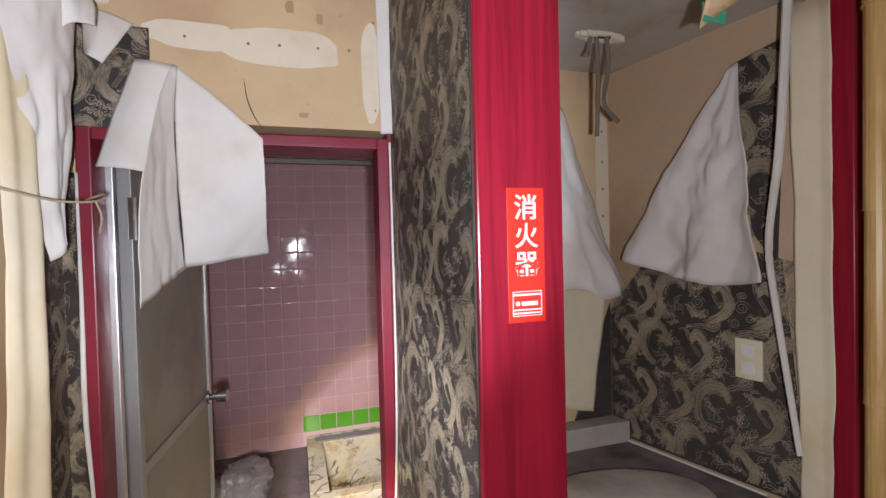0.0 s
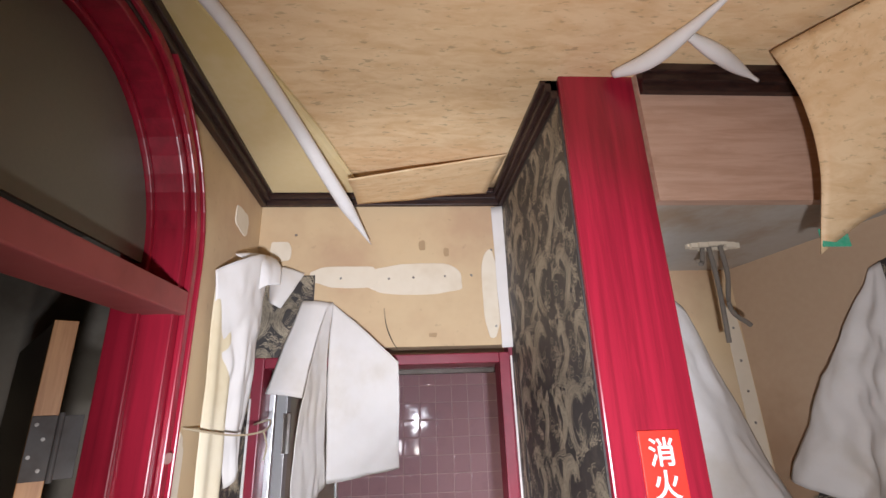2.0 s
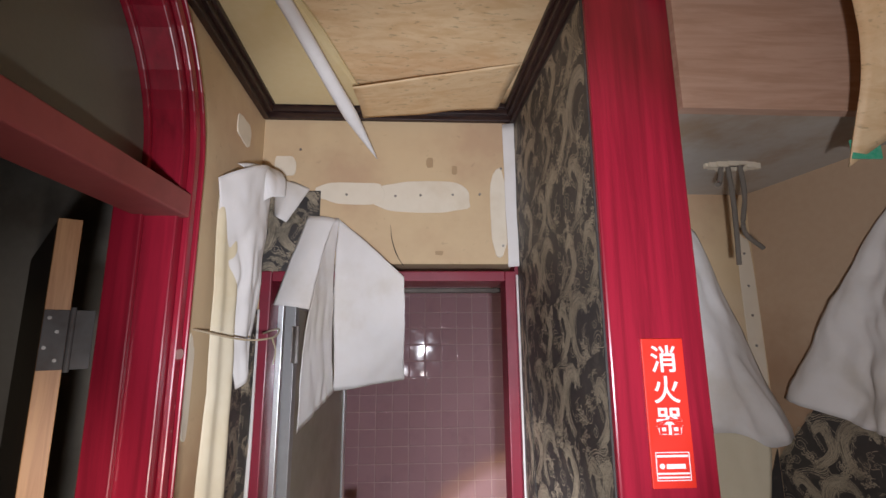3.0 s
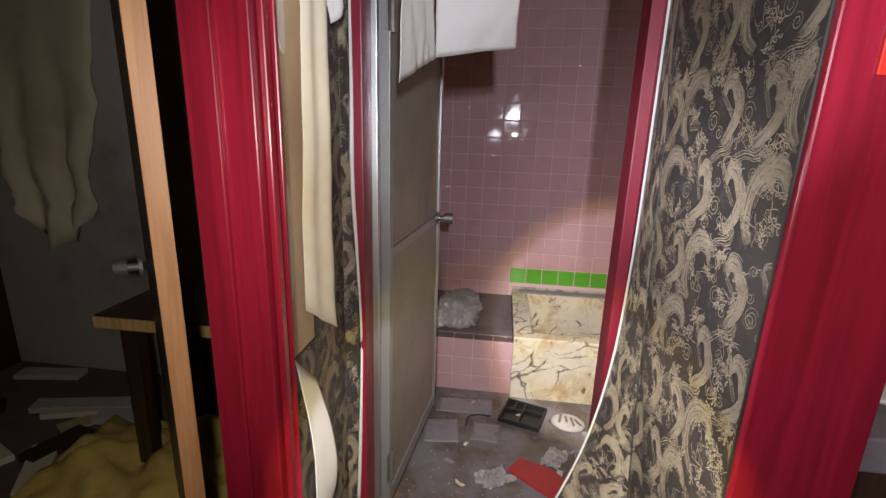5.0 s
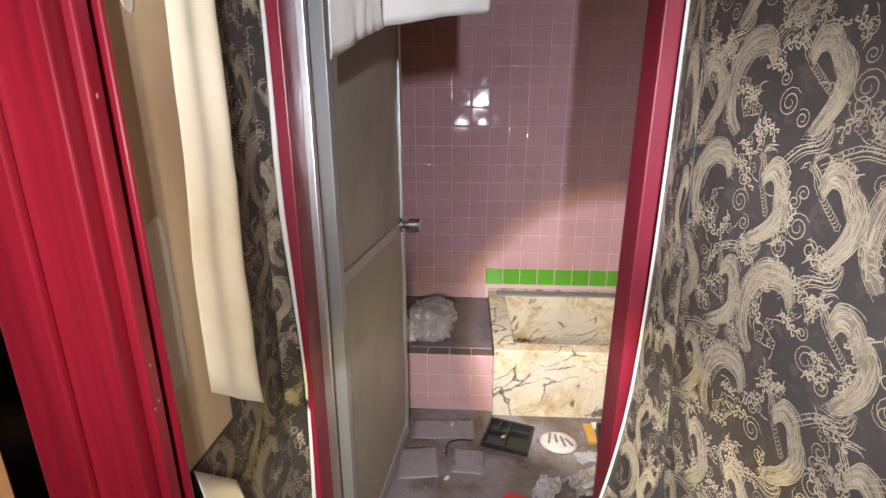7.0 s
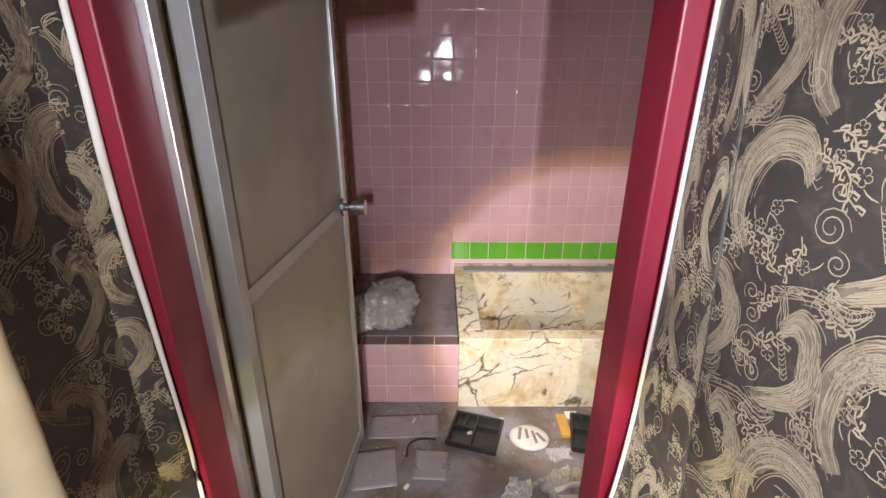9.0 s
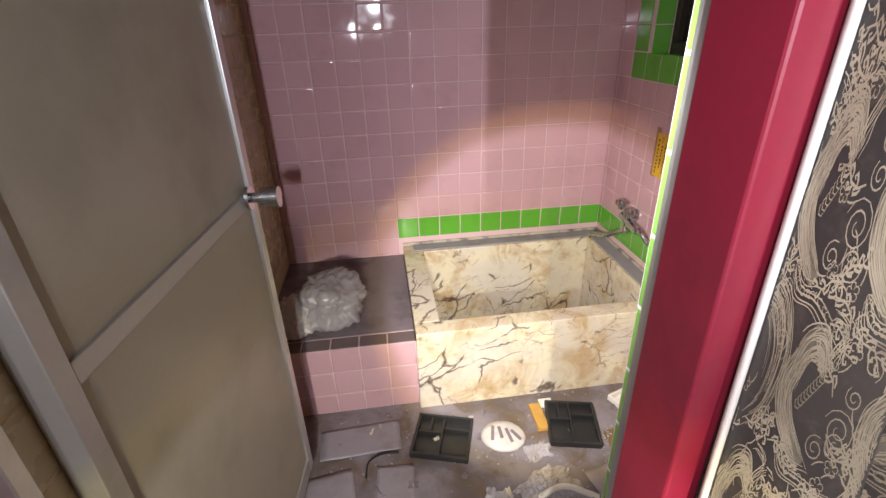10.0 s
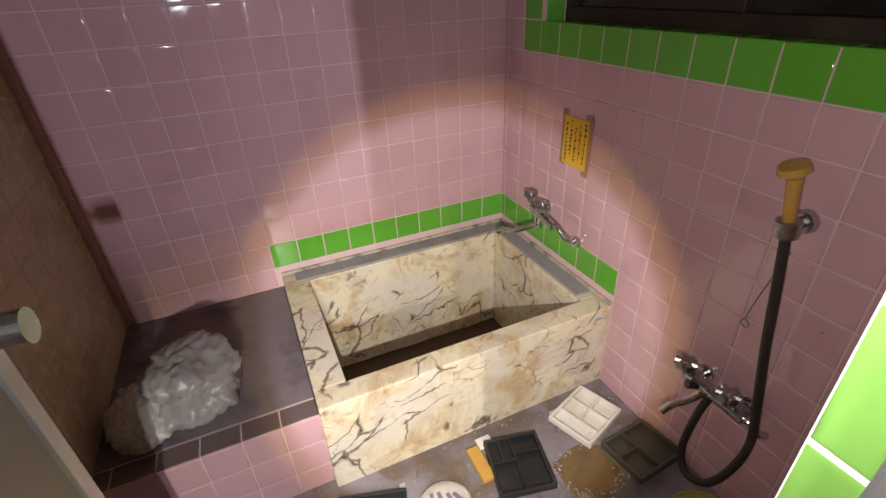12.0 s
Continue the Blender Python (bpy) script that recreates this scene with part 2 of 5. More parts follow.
STRING = worn("frayed_twine", (0.45, 0.36, 0.24), (0.28, 0.2, 0.12), 0.9)
CABLE = worn("grey_cable", (0.20, 0.17, 0.14), (0.12, 0.1, 0.08), 0.7)
HOLO = worn("green_foil_label", (0.05, 0.42, 0.25), (0.5, 0.7, 0.6), 0.15, 90, 30, 0.7)
INSULATION = worn("yellow_quilt", (0.60, 0.44, 0.10), (0.36, 0.24, 0.08), 0.9, 30, 8, 0.7, bump=0.6, depth=0.004)
PORCELAIN = worn("grimy_porcelain", (0.62, 0.58, 0.52), (0.30, 0.24, 0.19), 0.25, 30, 5, 0.7)

# ---- builders ----


def box(bm, x0, x1, y0, y1, z0, z1, bevel=0.0):
    m = Matrix.Translation(((x0 + x1) / 2, (y0 + y1) / 2, (z0 + z1) / 2)) @ Matrix.Diagonal((abs(x1 - x0), abs(y1 - y0), abs(z1 - z0), 1))
    made = bmesh.ops.create_cube(bm, size=1.0, matrix=m)
    if bevel:
        edges = {e for v in made["verts"] for e in v.link_edges}
        bmesh.ops.bevel(bm, geom=list(edges), offset=bevel, segments=2, affect="EDGES", profile=0.5)
    return bm


def rod(bm, a, b, r0, r1=None, sides=16, caps=True):
    a, b = Vector(a), Vector(b)
    m = Matrix.Translation((a + b) / 2) @ (b - a).to_track_quat("Z", "Y").to_matrix().to_4x4()
    bmesh.ops.create_cone(bm, cap_ends=caps, segments=sides, radius1=r0, radius2=r0 if r1 is None else r1, depth=(b - a).length, matrix=m)
    return bm


def tube(bm, pts, radius, sides=10):
    """A round tube along points; radius may be a function of 0..1."""
    pts = [Vector(p) for p in pts]
    rings = []
    for i, p in enumerate(pts):
        d = (pts[min(i + 1, len(pts) - 1)] - pts[max(i - 1, 0)]).normalized()
        q = d.to_track_quat("Z", "Y")
        r = radius(i / (len(pts) - 1)) if callable(radius) else radius
        rings.append([bm.verts.new(p + q @ Vector((r * math.cos(6.2832 * k / sides), r * math.sin(6.2832 * k / sides), 0))) for k in range(sides)])
    for a, b in zip(rings, rings[1:]):
        for k in range(sides):
            bm.faces.new((a[k], a[(k + 1) % sides], b[(k + 1) % sides], b[k]))
    bm.faces.new(rings[0][::-1]), bm.faces.new(rings[-1])
    return bm


def curve_points(pts, n=8):
    """Smooth points through a few given ones."""
    p = [Vector(q) for q in pts]
    p = [2 * p[0] - p[1], *p, 2 * p[-1] - p[-2]]
    out = []
    for a, b, c, d in zip(p, p[1:], p[2:], p[3:]):
        for i in range(n):
            t = i / n
            out.append(0.5 * (2 * b + (c - a) * t + (2 * a - 5 * b + 4 * c - d) * t * t + (3 * b - a - 3 * c + d) * t ** 3))
    return out + [p[-2]]


def mesh_of(name, bm, material, smooth=False):
    me = bpy.data.meshes.new(name)
    if PLAN[0]:
        for v in bm.verts:
            v.co = PLAN[0](v.co)
    bmesh.ops.recalc_face_normals(bm, faces=bm.faces)
    bm.to_mesh(me)
    bm.free()
    me.materials.append(material)
    if smooth:
        for p in me.polygons:
            p.use_smooth = True
    return me


def part(name, bm, material, parent=None, label="", smooth=False):
    ob = new(name, mesh_of(name, bm, material, smooth))
    if parent is not None:
        ob.parent = parent
    return tagged(ob, label)


def thing(name, label, category, group="", kind=""):
    return tagged(new(name), label, category, group, kind)


def solid(name, boxes, material, label="", category="", kind="structure", bevel=0.0):
    bm = bmesh.new()
    for b in boxes:
        box(bm, *b, bevel=bevel)
    return tagged(part(name, bm, material), label, category, kind=kind)


def sheet(name, corners, material, parent=None, n=16, curl=None, rough=0.006, seed=0.0, thick=0.0012, label="", crumple=0.0):
    """A sheet of paper or veneer between four corners (top a, top b, bottom b, bottom a), bent by curl(u, v)."""
    a, b, c, d = [Vector(p) for p in corners]
    fold = (c - a).cross(b - d).normalized()
    bm = bmesh.new()
    grid = []
    for j in range(n + 1):
        v = j / n
        row = []
        for i in range(n + 1):
            u = i / n
            p = (a * (1 - u) + b * u) * (1 - v) + (d * (1 - u) + c * u) * v
            if curl:
                p = p + Vector(curl(u, v))
            p = p + noise.noise_vector(p * 7 + Vector((seed, seed, 0))) * rough * (0.3 + v) + noise.noise_vector(p * 24 + Vector((seed, 0, seed))) * rough * 0.25
            if crumple:
                q = Vector((p.x + p.y, p.z * 0.6, seed))
                p = p + fold * crumple * (abs(noise.noise(q * 9)) + 0.6 * abs(noise.noise(q * 19)) - 0.4) * min(1.0, 3 * v) * min(1.0, 4 * u) * min(1.0, 4 - 4 * u)
            row.append(bm.verts.new(p))
        grid.append(row)
    for r, s in zip(grid, grid[1:]):
        for i in range(n):
            bm.faces.new((r[i], r[i + 1], s[i + 1], s[i]))
    ob = part(name, bm, material, parent, label, smooth=True)
    mod = ob.modifiers.new("thickness", "SOLIDIFY")
    mod.thickness = thick
    return ob


def blob_patch(bm, centre, u, v, w, h, n, proud, seed):
    """A flat patch with an uneven outline, in the plane of u and v, standing proud along their normal."""
    u, v, c = Vector(u), Vector(v), Vector(centre)
    normal = u.cross(v).normalized()
    ring, top = [], []
    for k in range(n):
        a = 6.2832 * k / n
        s = 1 + 0.22 * noise.noise(Vector((math.cos(a) * 1.4 + seed, math.sin(a) * 1.4, seed)))
        ca, sa = math.cos(a), math.sin(a)
        p = c + u * (w * s * math.copysign(abs(ca) ** 0.6, ca)) + v * (h * s * math.copysign(abs(sa) ** 0.6, sa))
        ring.append(bm.verts.new(p))
        top.append(bm.verts.new(p + normal * proud - (p - c) * 0.02))
    for k in range(n):
        bm.faces.new((ring[k], ring[(k + 1) % n], top[(k + 1) % n], top[k]))
    bm.faces.new(top)
    return bm


D = -2.035           # corridor face of the wall with the bathroom door, in the corridor's own plan
DOOR_Y = -1.932      # where that face stands


def corridor_plan(p):
    """The corridor is drawn straight; it stands splayed to the side of the alcove, under a ceiling that rises from the door."""
    d = D - p[1]
    k = 1.11 if p[0] < 0 else 1.03 + 0.27 * min(0.6, max(0.0, d))
    return Vector((p[0] * k, DOOR_Y - 0.925 * d, 1.1 * p[2] - 0.1 + 0.18 * min(0.7, max(0.0, d)) * max(0.0, p[2] - 1.9)))


PLAN = [None]        # the plan that meshes are being set out on


def between(a, b, t):
    return [(p[0] + (q[0] - p[0]) * t, p[1] + (q[1] - p[1]) * t) for p, q in zip(a, b)]


def phoenix():
    """Strands of one printed bird, its tail and the scrolls about it, about 0.2 across: (points, width) each, and its filled shapes."""
    rnd = random.Random(5)
    out, fills = [], []

    def fan(a, b, n, width, ragged=0.25, wave=0.0010):
        if n > 12:
            fills.append((curve_points([(*q, 0) for q in between(a, b, 0.06)], 5), curve_points([(*q, 0) for q in between(a, b, 0.94)], 5)))
        for k in range(n):
            pts = curve_points([(*q, 0) for q in between(a, b, min(1.0, max(0.0, (k + rnd.uniform(-0.3, 0.3)) / (n - 1))))], 6)
            pts = pts[int(rnd.uniform(0, 0.10) * len(pts)):len(pts) - int(rnd.uniform(0, ragged) * len(pts))]
            phase, bend = rnd.uniform(0, 6), rnd.uniform(-0.004, 0.006)
            m = len(pts) - 1
            out.append(([(p.x + wave * math.sin(0.7 * i + phase) + bend * (i / m) ** 3, p.y + wave * math.cos(0.6 * i + phase) + bend * (i / m) ** 3) for i, p in enumerate(pts)], width * rnd.uniform(0.7, 1.3)))

    def barbs(a, b, n, reach):
        """Short curled barbs that leave a spine on both sides."""
        spine = curve_points([(*q, 0) for q in between(a, b, 0.5)], 8)
        for k in range(n):
            i = int(k * (len(spine) - 2) / n)
            p, d = spine[i], (spine[i + 1] - spine[i]).normalized()
            for side in (-1, 1):
                r = reach * rnd.uniform(0.7, 1.1) * (1 - 0.5 * k / n)
                q = Vector((-d.y, d.x, 0)) * side
                out.append(([(p + d * r * f + q * r * g)[:2] for f, g in ((0.0, 0.0), (0.25, 0.30), (0.60, 0.48), (0.95, 0.42), (1.10, 0.24))], 0.0010))

    def scroll(x, y, r, turns, start, hand, width=0.0014):
        n = int(12 * turns)
        out.append(([(x + r * (1 - 0.82 * i / n) * math.cos(start + hand * 6.2832 * turns * i / n), y + r * (1 - 0.82 * i / n) * math.sin(start + hand * 6.2832 * turns * i / n)) for i in range(n + 1)], width))

    fan([(-0.016, 0.046), (0.004, 0.086), (0.040, 0.074), (0.070, 0.010)], [(-0.004, 0.026), (0.012, 0.044), (0.028, 0.032), (0.040, -0.010)], 19, 0.0013, 0.34)
    fan([(0.056, 0.052), (0.074, 0.012), (0.066, -0.034), (0.034, -0.070), (0.000, -0.096)], [(0.026, 0.036), (0.040, 0.006), (0.034, -0.024), (0.014, -0.050), (-0.012, -0.078)], 17, 0.0012, 0.30, 0.0014)
    fan([(-0.040, 0.078), (-0.030, 0.070), (-0.022, 0.052), (-0.014, 0.034)], [(-0.030, 0.086), (-0.018, 0.076), (-0.010, 0.058), (0.000, 0.042)], 6, 0.0013)
    fan([(-0.030, 0.084), (-0.026, 0.096), (-0.012, 0.102), (-0.002, 0.098)], [(-0.028, 0.082), (-0.018, 0.090), (-0.006, 0.092), (0.004, 0.086)], 5, 0.0011, 0.5)
    out.append(([(-0.034, 0.086), (-0.046, 0.084), (-0.054, 0.076), (-0.042, 0.079)], 0.0020))
    tail_a = [(0.040, -0.066), (0.012, -0.082), (-0.036, -0.086), (-0.092, -0.126)], [(0.050, -0.070), (0.034, -0.104), (-0.010, -0.112), (-0.070, -0.150)]
    fan(*tail_a, 6, 0.0012, 0.5)
    barbs(*tail_a, 16, 0.013)
    for i in range(9):
        x, y = -0.012 + 0.0040 * i, 0.030 - 0.0052 * i
        out.append(([(x, y), (x + 0.004, y - 0.006), (x + 0.010, y - 0.005), (x + 0.012, y + 0.003), (x + 0.008, y + 0.006)], 0.0011))
    scroll(-0.048, -0.020, 0.026, 2.1, 0.4, 1)
    scroll(-0.060, 0.022, 0.014, 1.6, 1.0, -1)
    scroll(-0.018, -0.052, 0.017, 1.7, 2.0, -1)
    scroll(0.086, -0.050, 0.020, 1.8, 2.6, 1)
    scroll(0.090, 0.052, 0.015, 1.5, 4.0, -1)
    return out, fills


def crescent():
    """Strands of the great curled tail feather that lies between two birds, with its flower."""
    rnd = random.Random(8)
    out = []
    a = [(0.062, 0.056), (0.026, 0.092), (-0.036, 0.078), (-0.064, 0.010), (-0.040, -0.070), (0.010, -0.110)]
    b = [(0.054, 0.020), (0.030, 0.046), (-0.004, 0.036), (-0.022, -0.004), (-0.014, -0.054), (0.022, -0.092)]
    for k in range(19):
        pts = [Vector((p.x, p.y)) for p in curve_points([(*q, 0) for q in between(a, b, min(1.0, max(0.0, (k + rnd.uniform(-0.3, 0.3)) / 18)))], 5)]
        pts = pts[int(rnd.uniform(0, 0.22) * len(pts)):len(pts) - int(rnd.uniform(0, 0.38) * len(pts))]
        phase, bend = rnd.uniform(0, 6), rnd.uniform(-0.006, 0.008)
        m = len(pts) - 1
        out.append(([(p.x + 0.0012 * math.sin(0.6 * i + phase) + bend * (i / m) ** 3, p.y + 0.0012 * math.cos(0.5 * i + phase)) for i, p in enumerate(pts)], 0.0012 * rnd.uniform(0.7, 1.3)))
    for k in range(22):
        t = k / 21
        x, y = 0.058 - 0.112 * t, 0.060 + 0.034 * math.sin(2.9 * t) - 0.050 * t * t
        r = rnd.uniform(0.8, 1.2)
        out.append(([(x, y), (x - 0.005 * r, y - 0.010 * r), (x - 0.001, y - 0.021 * r), (x + 0.008 * r, y - 0.026 * r), (x + 0.012 * r, y - 0.020 * r)], 0.0010))
    fills = [(curve_points([(*q, 0) for q in between(a, b, 0.08)], 5), curve_points([(*q, 0) for q in between(a, b, 0.92)], 5))]
    return out + blossom(0.028, -0.016, rnd) + blossom(0.046, -0.044, rnd) + blossom(0.016, -0.052, rnd), fills


def blossom(x, y, rnd):
    """A small five-petalled flower with two leaves."""
    out, turn = [], rnd.uniform(0, 6)
    for k in range(5):
        a = turn + 1.2566 * k
        cx, cy = x + 0.0062 * math.cos(a), y + 0.0062 * math.sin(a)
        out.append(([(cx + 0.0042 * math.cos(a + 0.9 * j), cy + 0.0042 * math.sin(a + 0.9 * j)) for j in range(-3, 4)], 0.0011))
    for side in (-1, 1):
        a = turn + 1.5 * side
        out.append(([(x + r * math.cos(a + 26 * side * (r - 0.012)), y + r * math.sin(a + 26 * side * (r - 0.012))) for r in (0.012, 0.018, 0.024, 0.030)], 0.0016))
    return out


def sprig(rnd):
    """A trailing twig of small leaves and curls."""
    out = [([(0.0, 0.0), (0.012, 0.010), (0.028, 0.012), (0.044, 0.004), (0.060, 0.010)], 0.0022)]
    for k in range(7):
        x, y, side = 0.006 + 0.008 * k, 0.008 + 0.003 * math.sin(k), (-1) ** k
        out.append(([(x, y), (x + 0.003, y + 0.006 * side), (x + 0.009, y + 0.010 * side), (x + 0.012, y + 0.006 * side), (x + 0.008, y + 0.004 * side)], 0.0027))
    return out + blossom(0.030, 0.024, rnd)


MOTIFS = []


def gilt(sink, surface, u0, u1, v0, v1, inside=None, seed=3):
    """The gilt print on a piece of paper: surface(u, v) gives the place of the point at u along it and v up it; sink leads from the gilt to the paper."""
    if not MOTIFS:
        MOTIFS.extend((phoenix(), crescent()))
    rnd = random.Random(seed)
    bm, wash = bmesh.new(), bmesh.new()

    def lay(motif, cu, cv, size, flip, turn):
        c, q = math.cos(turn), math.sin(turn)
        strands, fills = motif
        for a, b in fills:
            rows, deep = [], Vector(sink) * rnd.uniform(0.35, 1.0)
            for k in range(5):
                row = []
                for i, (e, g) in enumerate(zip(a, b)):
                    t = k / 4 + 0.05 * math.sin(2.1 * i + k)
                    p = e.lerp(g, t)
                    u, v = cu + 1.2 * size * flip * (c * p.x - q * p.y), cv + size * (q * p.x + c * p.y)
                    ok = u0 < u < u1 and v0 < v < v1 and (not inside or inside(u, v))
                    row.append(wash.verts.new(Vector(surface(u, v)) + deep) if ok else None)
                rows.append(row)
            for r, n in zip(rows, rows[1:]):
                for i in range(len(r) - 2):
                    quad = (r[i], r[i + 1], n[i + 1], n[i])
                    if all(quad):
                        wash.faces.new(quad)
        for pts, width in strands:
            flat = [(cu + 1.2 * size * flip * (c * x - q * y), cv + size * (q * x + c * y)) for x, y in pts]
            ring = []
            for i, (u, v) in enumerate(flat):
                if not (u0 < u < u1 and v0 < v < v1) or (inside and not inside(u, v)):
                    ring = []
                    continue
                pu, pv = flat[max(0, i - 1)]
                nu, nv = flat[min(len(flat) - 1, i + 1)]
                du, dv = nu - pu, nv - pv
                n = math.hypot(du, dv) or 1.0
                w = 0.6 * width * max(size, 0.75) * (0.35 + 0.65 * math.sin(math.pi * (0.12 + 0.80 * i / (len(flat) - 1))))
                pair = [bm.verts.new(surface(u - w * dv / n, v + w * du / n)), bm.verts.new(surface(u + w * dv / n, v - w * du / n))]
                if ring:
                    bm.faces.new((ring[0], ring[1], pair[1], pair[0]))
                ring = pair

    cell_u, cell_v = 0.116, 0.132
    for j in range(int((v1 - v0) / cell_v) + 4):
        for i in range(int((u1 - u0) / cell_u) + 4):
            u = math.floor(u0 / cell_u) * cell_u + cell_u * (i - 1 + 0.5 * (j % 2))
            v = math.floor(v0 / cell_v) * cell_v + cell_v * (j - 1)
            if (i + j) % 3:
                lay(MOTIFS[0], u, v, 0.66, -1, rnd.uniform(-0.25, 0.25))
            else:
                lay(MOTIFS[1], u + 0.01, v + 0.01, 0.68, -1, rnd.uniform(-0.3, 0.1))
            for k in range(6):
                lay((sprig(rnd), ()), u + rnd.uniform(-0.08, 0.08), v + rnd.uniform(-0.08, 0.08), rnd.uniform(0.5, 0.75), rnd.choice((-1, 1)), rnd.uniform(0, 6.28))
    return bm, wash


def print_on(paper, label, *how):
    """Lays the gilt and the duller wash under it on a paper; the wash lies a hair below."""
    bm, wash = gilt(*how)
    tagged(part("gilt_print", bm, GILT, paper, label), kind="stuff")
    tagged(part("wash_print", wash, WASH, paper, "dull bronze wash under the gilt"), kind="stuff")


P, GAP = 0.11, 0.0045
FACE = {"y": Matrix(((1, 0, 0, 0), (0, 0, -1, 0), (0, 1, 0, 0), (0, 0, 0, 1))), "x": Matrix(((0, 0, -1, 0), (-1, 0, 0, 0), (0, 1, 0, 0), (0, 0, 0, 1))),
        "-x": Matrix(((0, 0, 1, 0), (1, 0, 0, 0), (0, 1, 0, 0), (0, 0, 0, 1))), "z": Matrix.Identity(4)}
TILES = {}


def tile(parent, name, material, facing, place, w, h):
    """A bevelled tile of w by h, its middle at place, that looks out along its facing."""
    key = (material.name, round(w, 4), round(h, 4))
    if key not in TILES:
        bm = bmesh.new()
        a, b, t, e = w / 2, h / 2, 0.0026, 0.0030
        rings = [[bm.verts.new((sx * (a - k), sy * (b - k), z)) for sx, sy in ((-1, -1), (1, -1), (1, 1), (-1, 1))] for k, z in ((0, -0.002), (0, t - e * 0.8), (e * 0.3, t - e * 0.36), (e * 0.95, t - e * 0.09), (e * 1.9, t))]
        for r, q in zip(rings, rings[1:]):
            for k in range(4):
                bm.faces.new((r[k], r[(k + 1) % 4], q[(k + 1) % 4], q[k])).smooth = True
        bm.faces.new(rings[-1])
        TILES[key] = mesh_of("tile", bm, material)
    ob = new(name, TILES[key])
    ob.parent = parent
    wobble = pose(0, 0, 0, random.gauss(0, 0.06), random.gauss(0, 0.06), 0)
    ob.matrix_basis = Matrix.Translation(place) @ FACE[facing] @ wobble
    return ob


def letters(text, size, material, name, parent, m, depth=0.0008):
    """Letters as a mesh, centred, lying in the plane of m."""
    data = bpy.data.curves.new(name, "FONT")
    data.body, data.size, data.align_x, data.align_y, data.extrude, data.offset = text, size, "CENTER", "CENTER", depth, size * 0.012
    tmp = bpy.data.objects.new(name, data)
    scene.collection.objects.link(tmp)
    me = bpy.data.meshes.new_from_object(tmp.evaluated_get(bpy.context.evaluated_depsgraph_get()))
    bpy.data.objects.remove(tmp)
    me.materials.clear()
    me.materials.append(material)
    ob = new(name, me)
    ob.parent, ob.matrix_basis = parent, Matrix.Translation(PLAN[0](m.translation)) @ m.to_3x3().to_4x4()
    return ob


# ---- structure ----
IN = -1.805          # its bathroom face
BIN = corridor_plan((0, IN, 0)).y
XL, XR, XW = -0.575, 1.10, -0.46
HALL = 0.20          # corridor floor
CEIL, BCEIL = 2.352, 2.25
OX0, OX1, OZ = -0.425, 0.285, 1.90   # rough door opening

solid("floor", [(XL - 0.1, XR + 0.15, BIN - 0.02, -0.78, -0.08, 0.0), (XL - 0.1, 0.06, -0.78, 0.1, -0.08, 0.0)], BATH_FLOOR, "grey stained bathroom floor strewn with dirt", "floor")
wall_back = solid("wall_back", [(XL - 0.1, XR + 0.15, 0.0, 0.1, -0.08, BCEIL)], GROUT, "pink tiled bathroom back wall with pale joints", "wall")
WY0, WY1, WZ0, WZ1 = -1.62, -0.27, 1.285, 1.95
wall_right = solid("wall_right", [(XR, XR + 0.15, BIN, 0.0, -0.08, WZ0), (XR, XR + 0.15, BIN, 0.0, WZ1, BCEIL), (XR, XR + 0.15, WY1, 0.0, WZ0, WZ1), (XR, XR + 0.15, BIN, WY0, WZ0, WZ1)], GROUT, "pink tiled bathroom wall round a green tiled window", "wall")
wall_left = solid("wall_left", [(XL - 0.1, XL, BIN, 0.0, -0.08, BCEIL)], TAN_GROUT, "beige tiled bathroom side wall in shade", "wall")
solid("ceiling", [(XL - 0.1, XR + 0.15, BIN, 0.1, BCEIL, BCEIL + 0.08)], FILLER, "plain bathroom ceiling", "ceiling")

PLAN[0] = corridor_plan
solid("floor", [(-3.4, 2.2, -4.9, IN - 0.021, HALL - 0.1, HALL)], DUST_FLOOR, "dusty brown corridor floor", "floor")
solid("floor", [(-3.4, -0.677, IN - 0.022, -0.4, HALL - 0.1, HALL - 0.001)], DUST_FLOOR, "dusty floor of the dark wrecked room", "floor")
wall_door = solid("wall_door", [(-0.70, OX0, D, IN, -0.08, CEIL + 0.1), (OX1, 1.25, D, IN, -0.08, CEIL + 0.1), (OX0, OX1, D, IN, OZ, CEIL + 0.1)], BOARD, "bare plasterboard wall with filler patches above the door", "wall")

# corridor ceiling of plywood, sagging towards the middle
bm = bmesh.new()
gx, gy = 24, 24
rows = []
for j in range(gy + 1):
    y = D + (-4.9 - D) * j / gy
    rows.append([bm.verts.new((x, y, CEIL - 0.012 * min(1, max(0, (D - y) / 0.6)) + 0.004 * noise.noise(Vector((x * 3, y * 3, 0))))) for x in [XW - 0.09 + (2.2 - XW + 0.09) * i / gx for i in range(gx + 1)]])
for r, s in zip(rows, rows[1:]):
    for i in range(gx):
        bm.faces.new((r[i], r[i + 1], s[i + 1], s[i]))
ceil = part("ceiling", bm, VENEER, smooth=True)
tagged(ceil, "stained plywood corridor ceiling with peeling veneer", "ceiling", kind="structure")
ceil.modifiers.new("thickness", "SOLIDIFY").thickness = -0.05

# left corridor wall with the arched opening
AY, AZ, AR, AO, FLAT = -2.865, 2.0, 0.324, 0.390, 0.84


def arch_outline(r, z0, n=28):
    pts = [(AY + r, z0)]
    pts += [(AY + r * math.cos(math.pi * k / n), AZ + FLAT * r * math.sin(math.pi * k / n)) for k in range(n + 1)]
    return pts + [(AY - r, z0)]


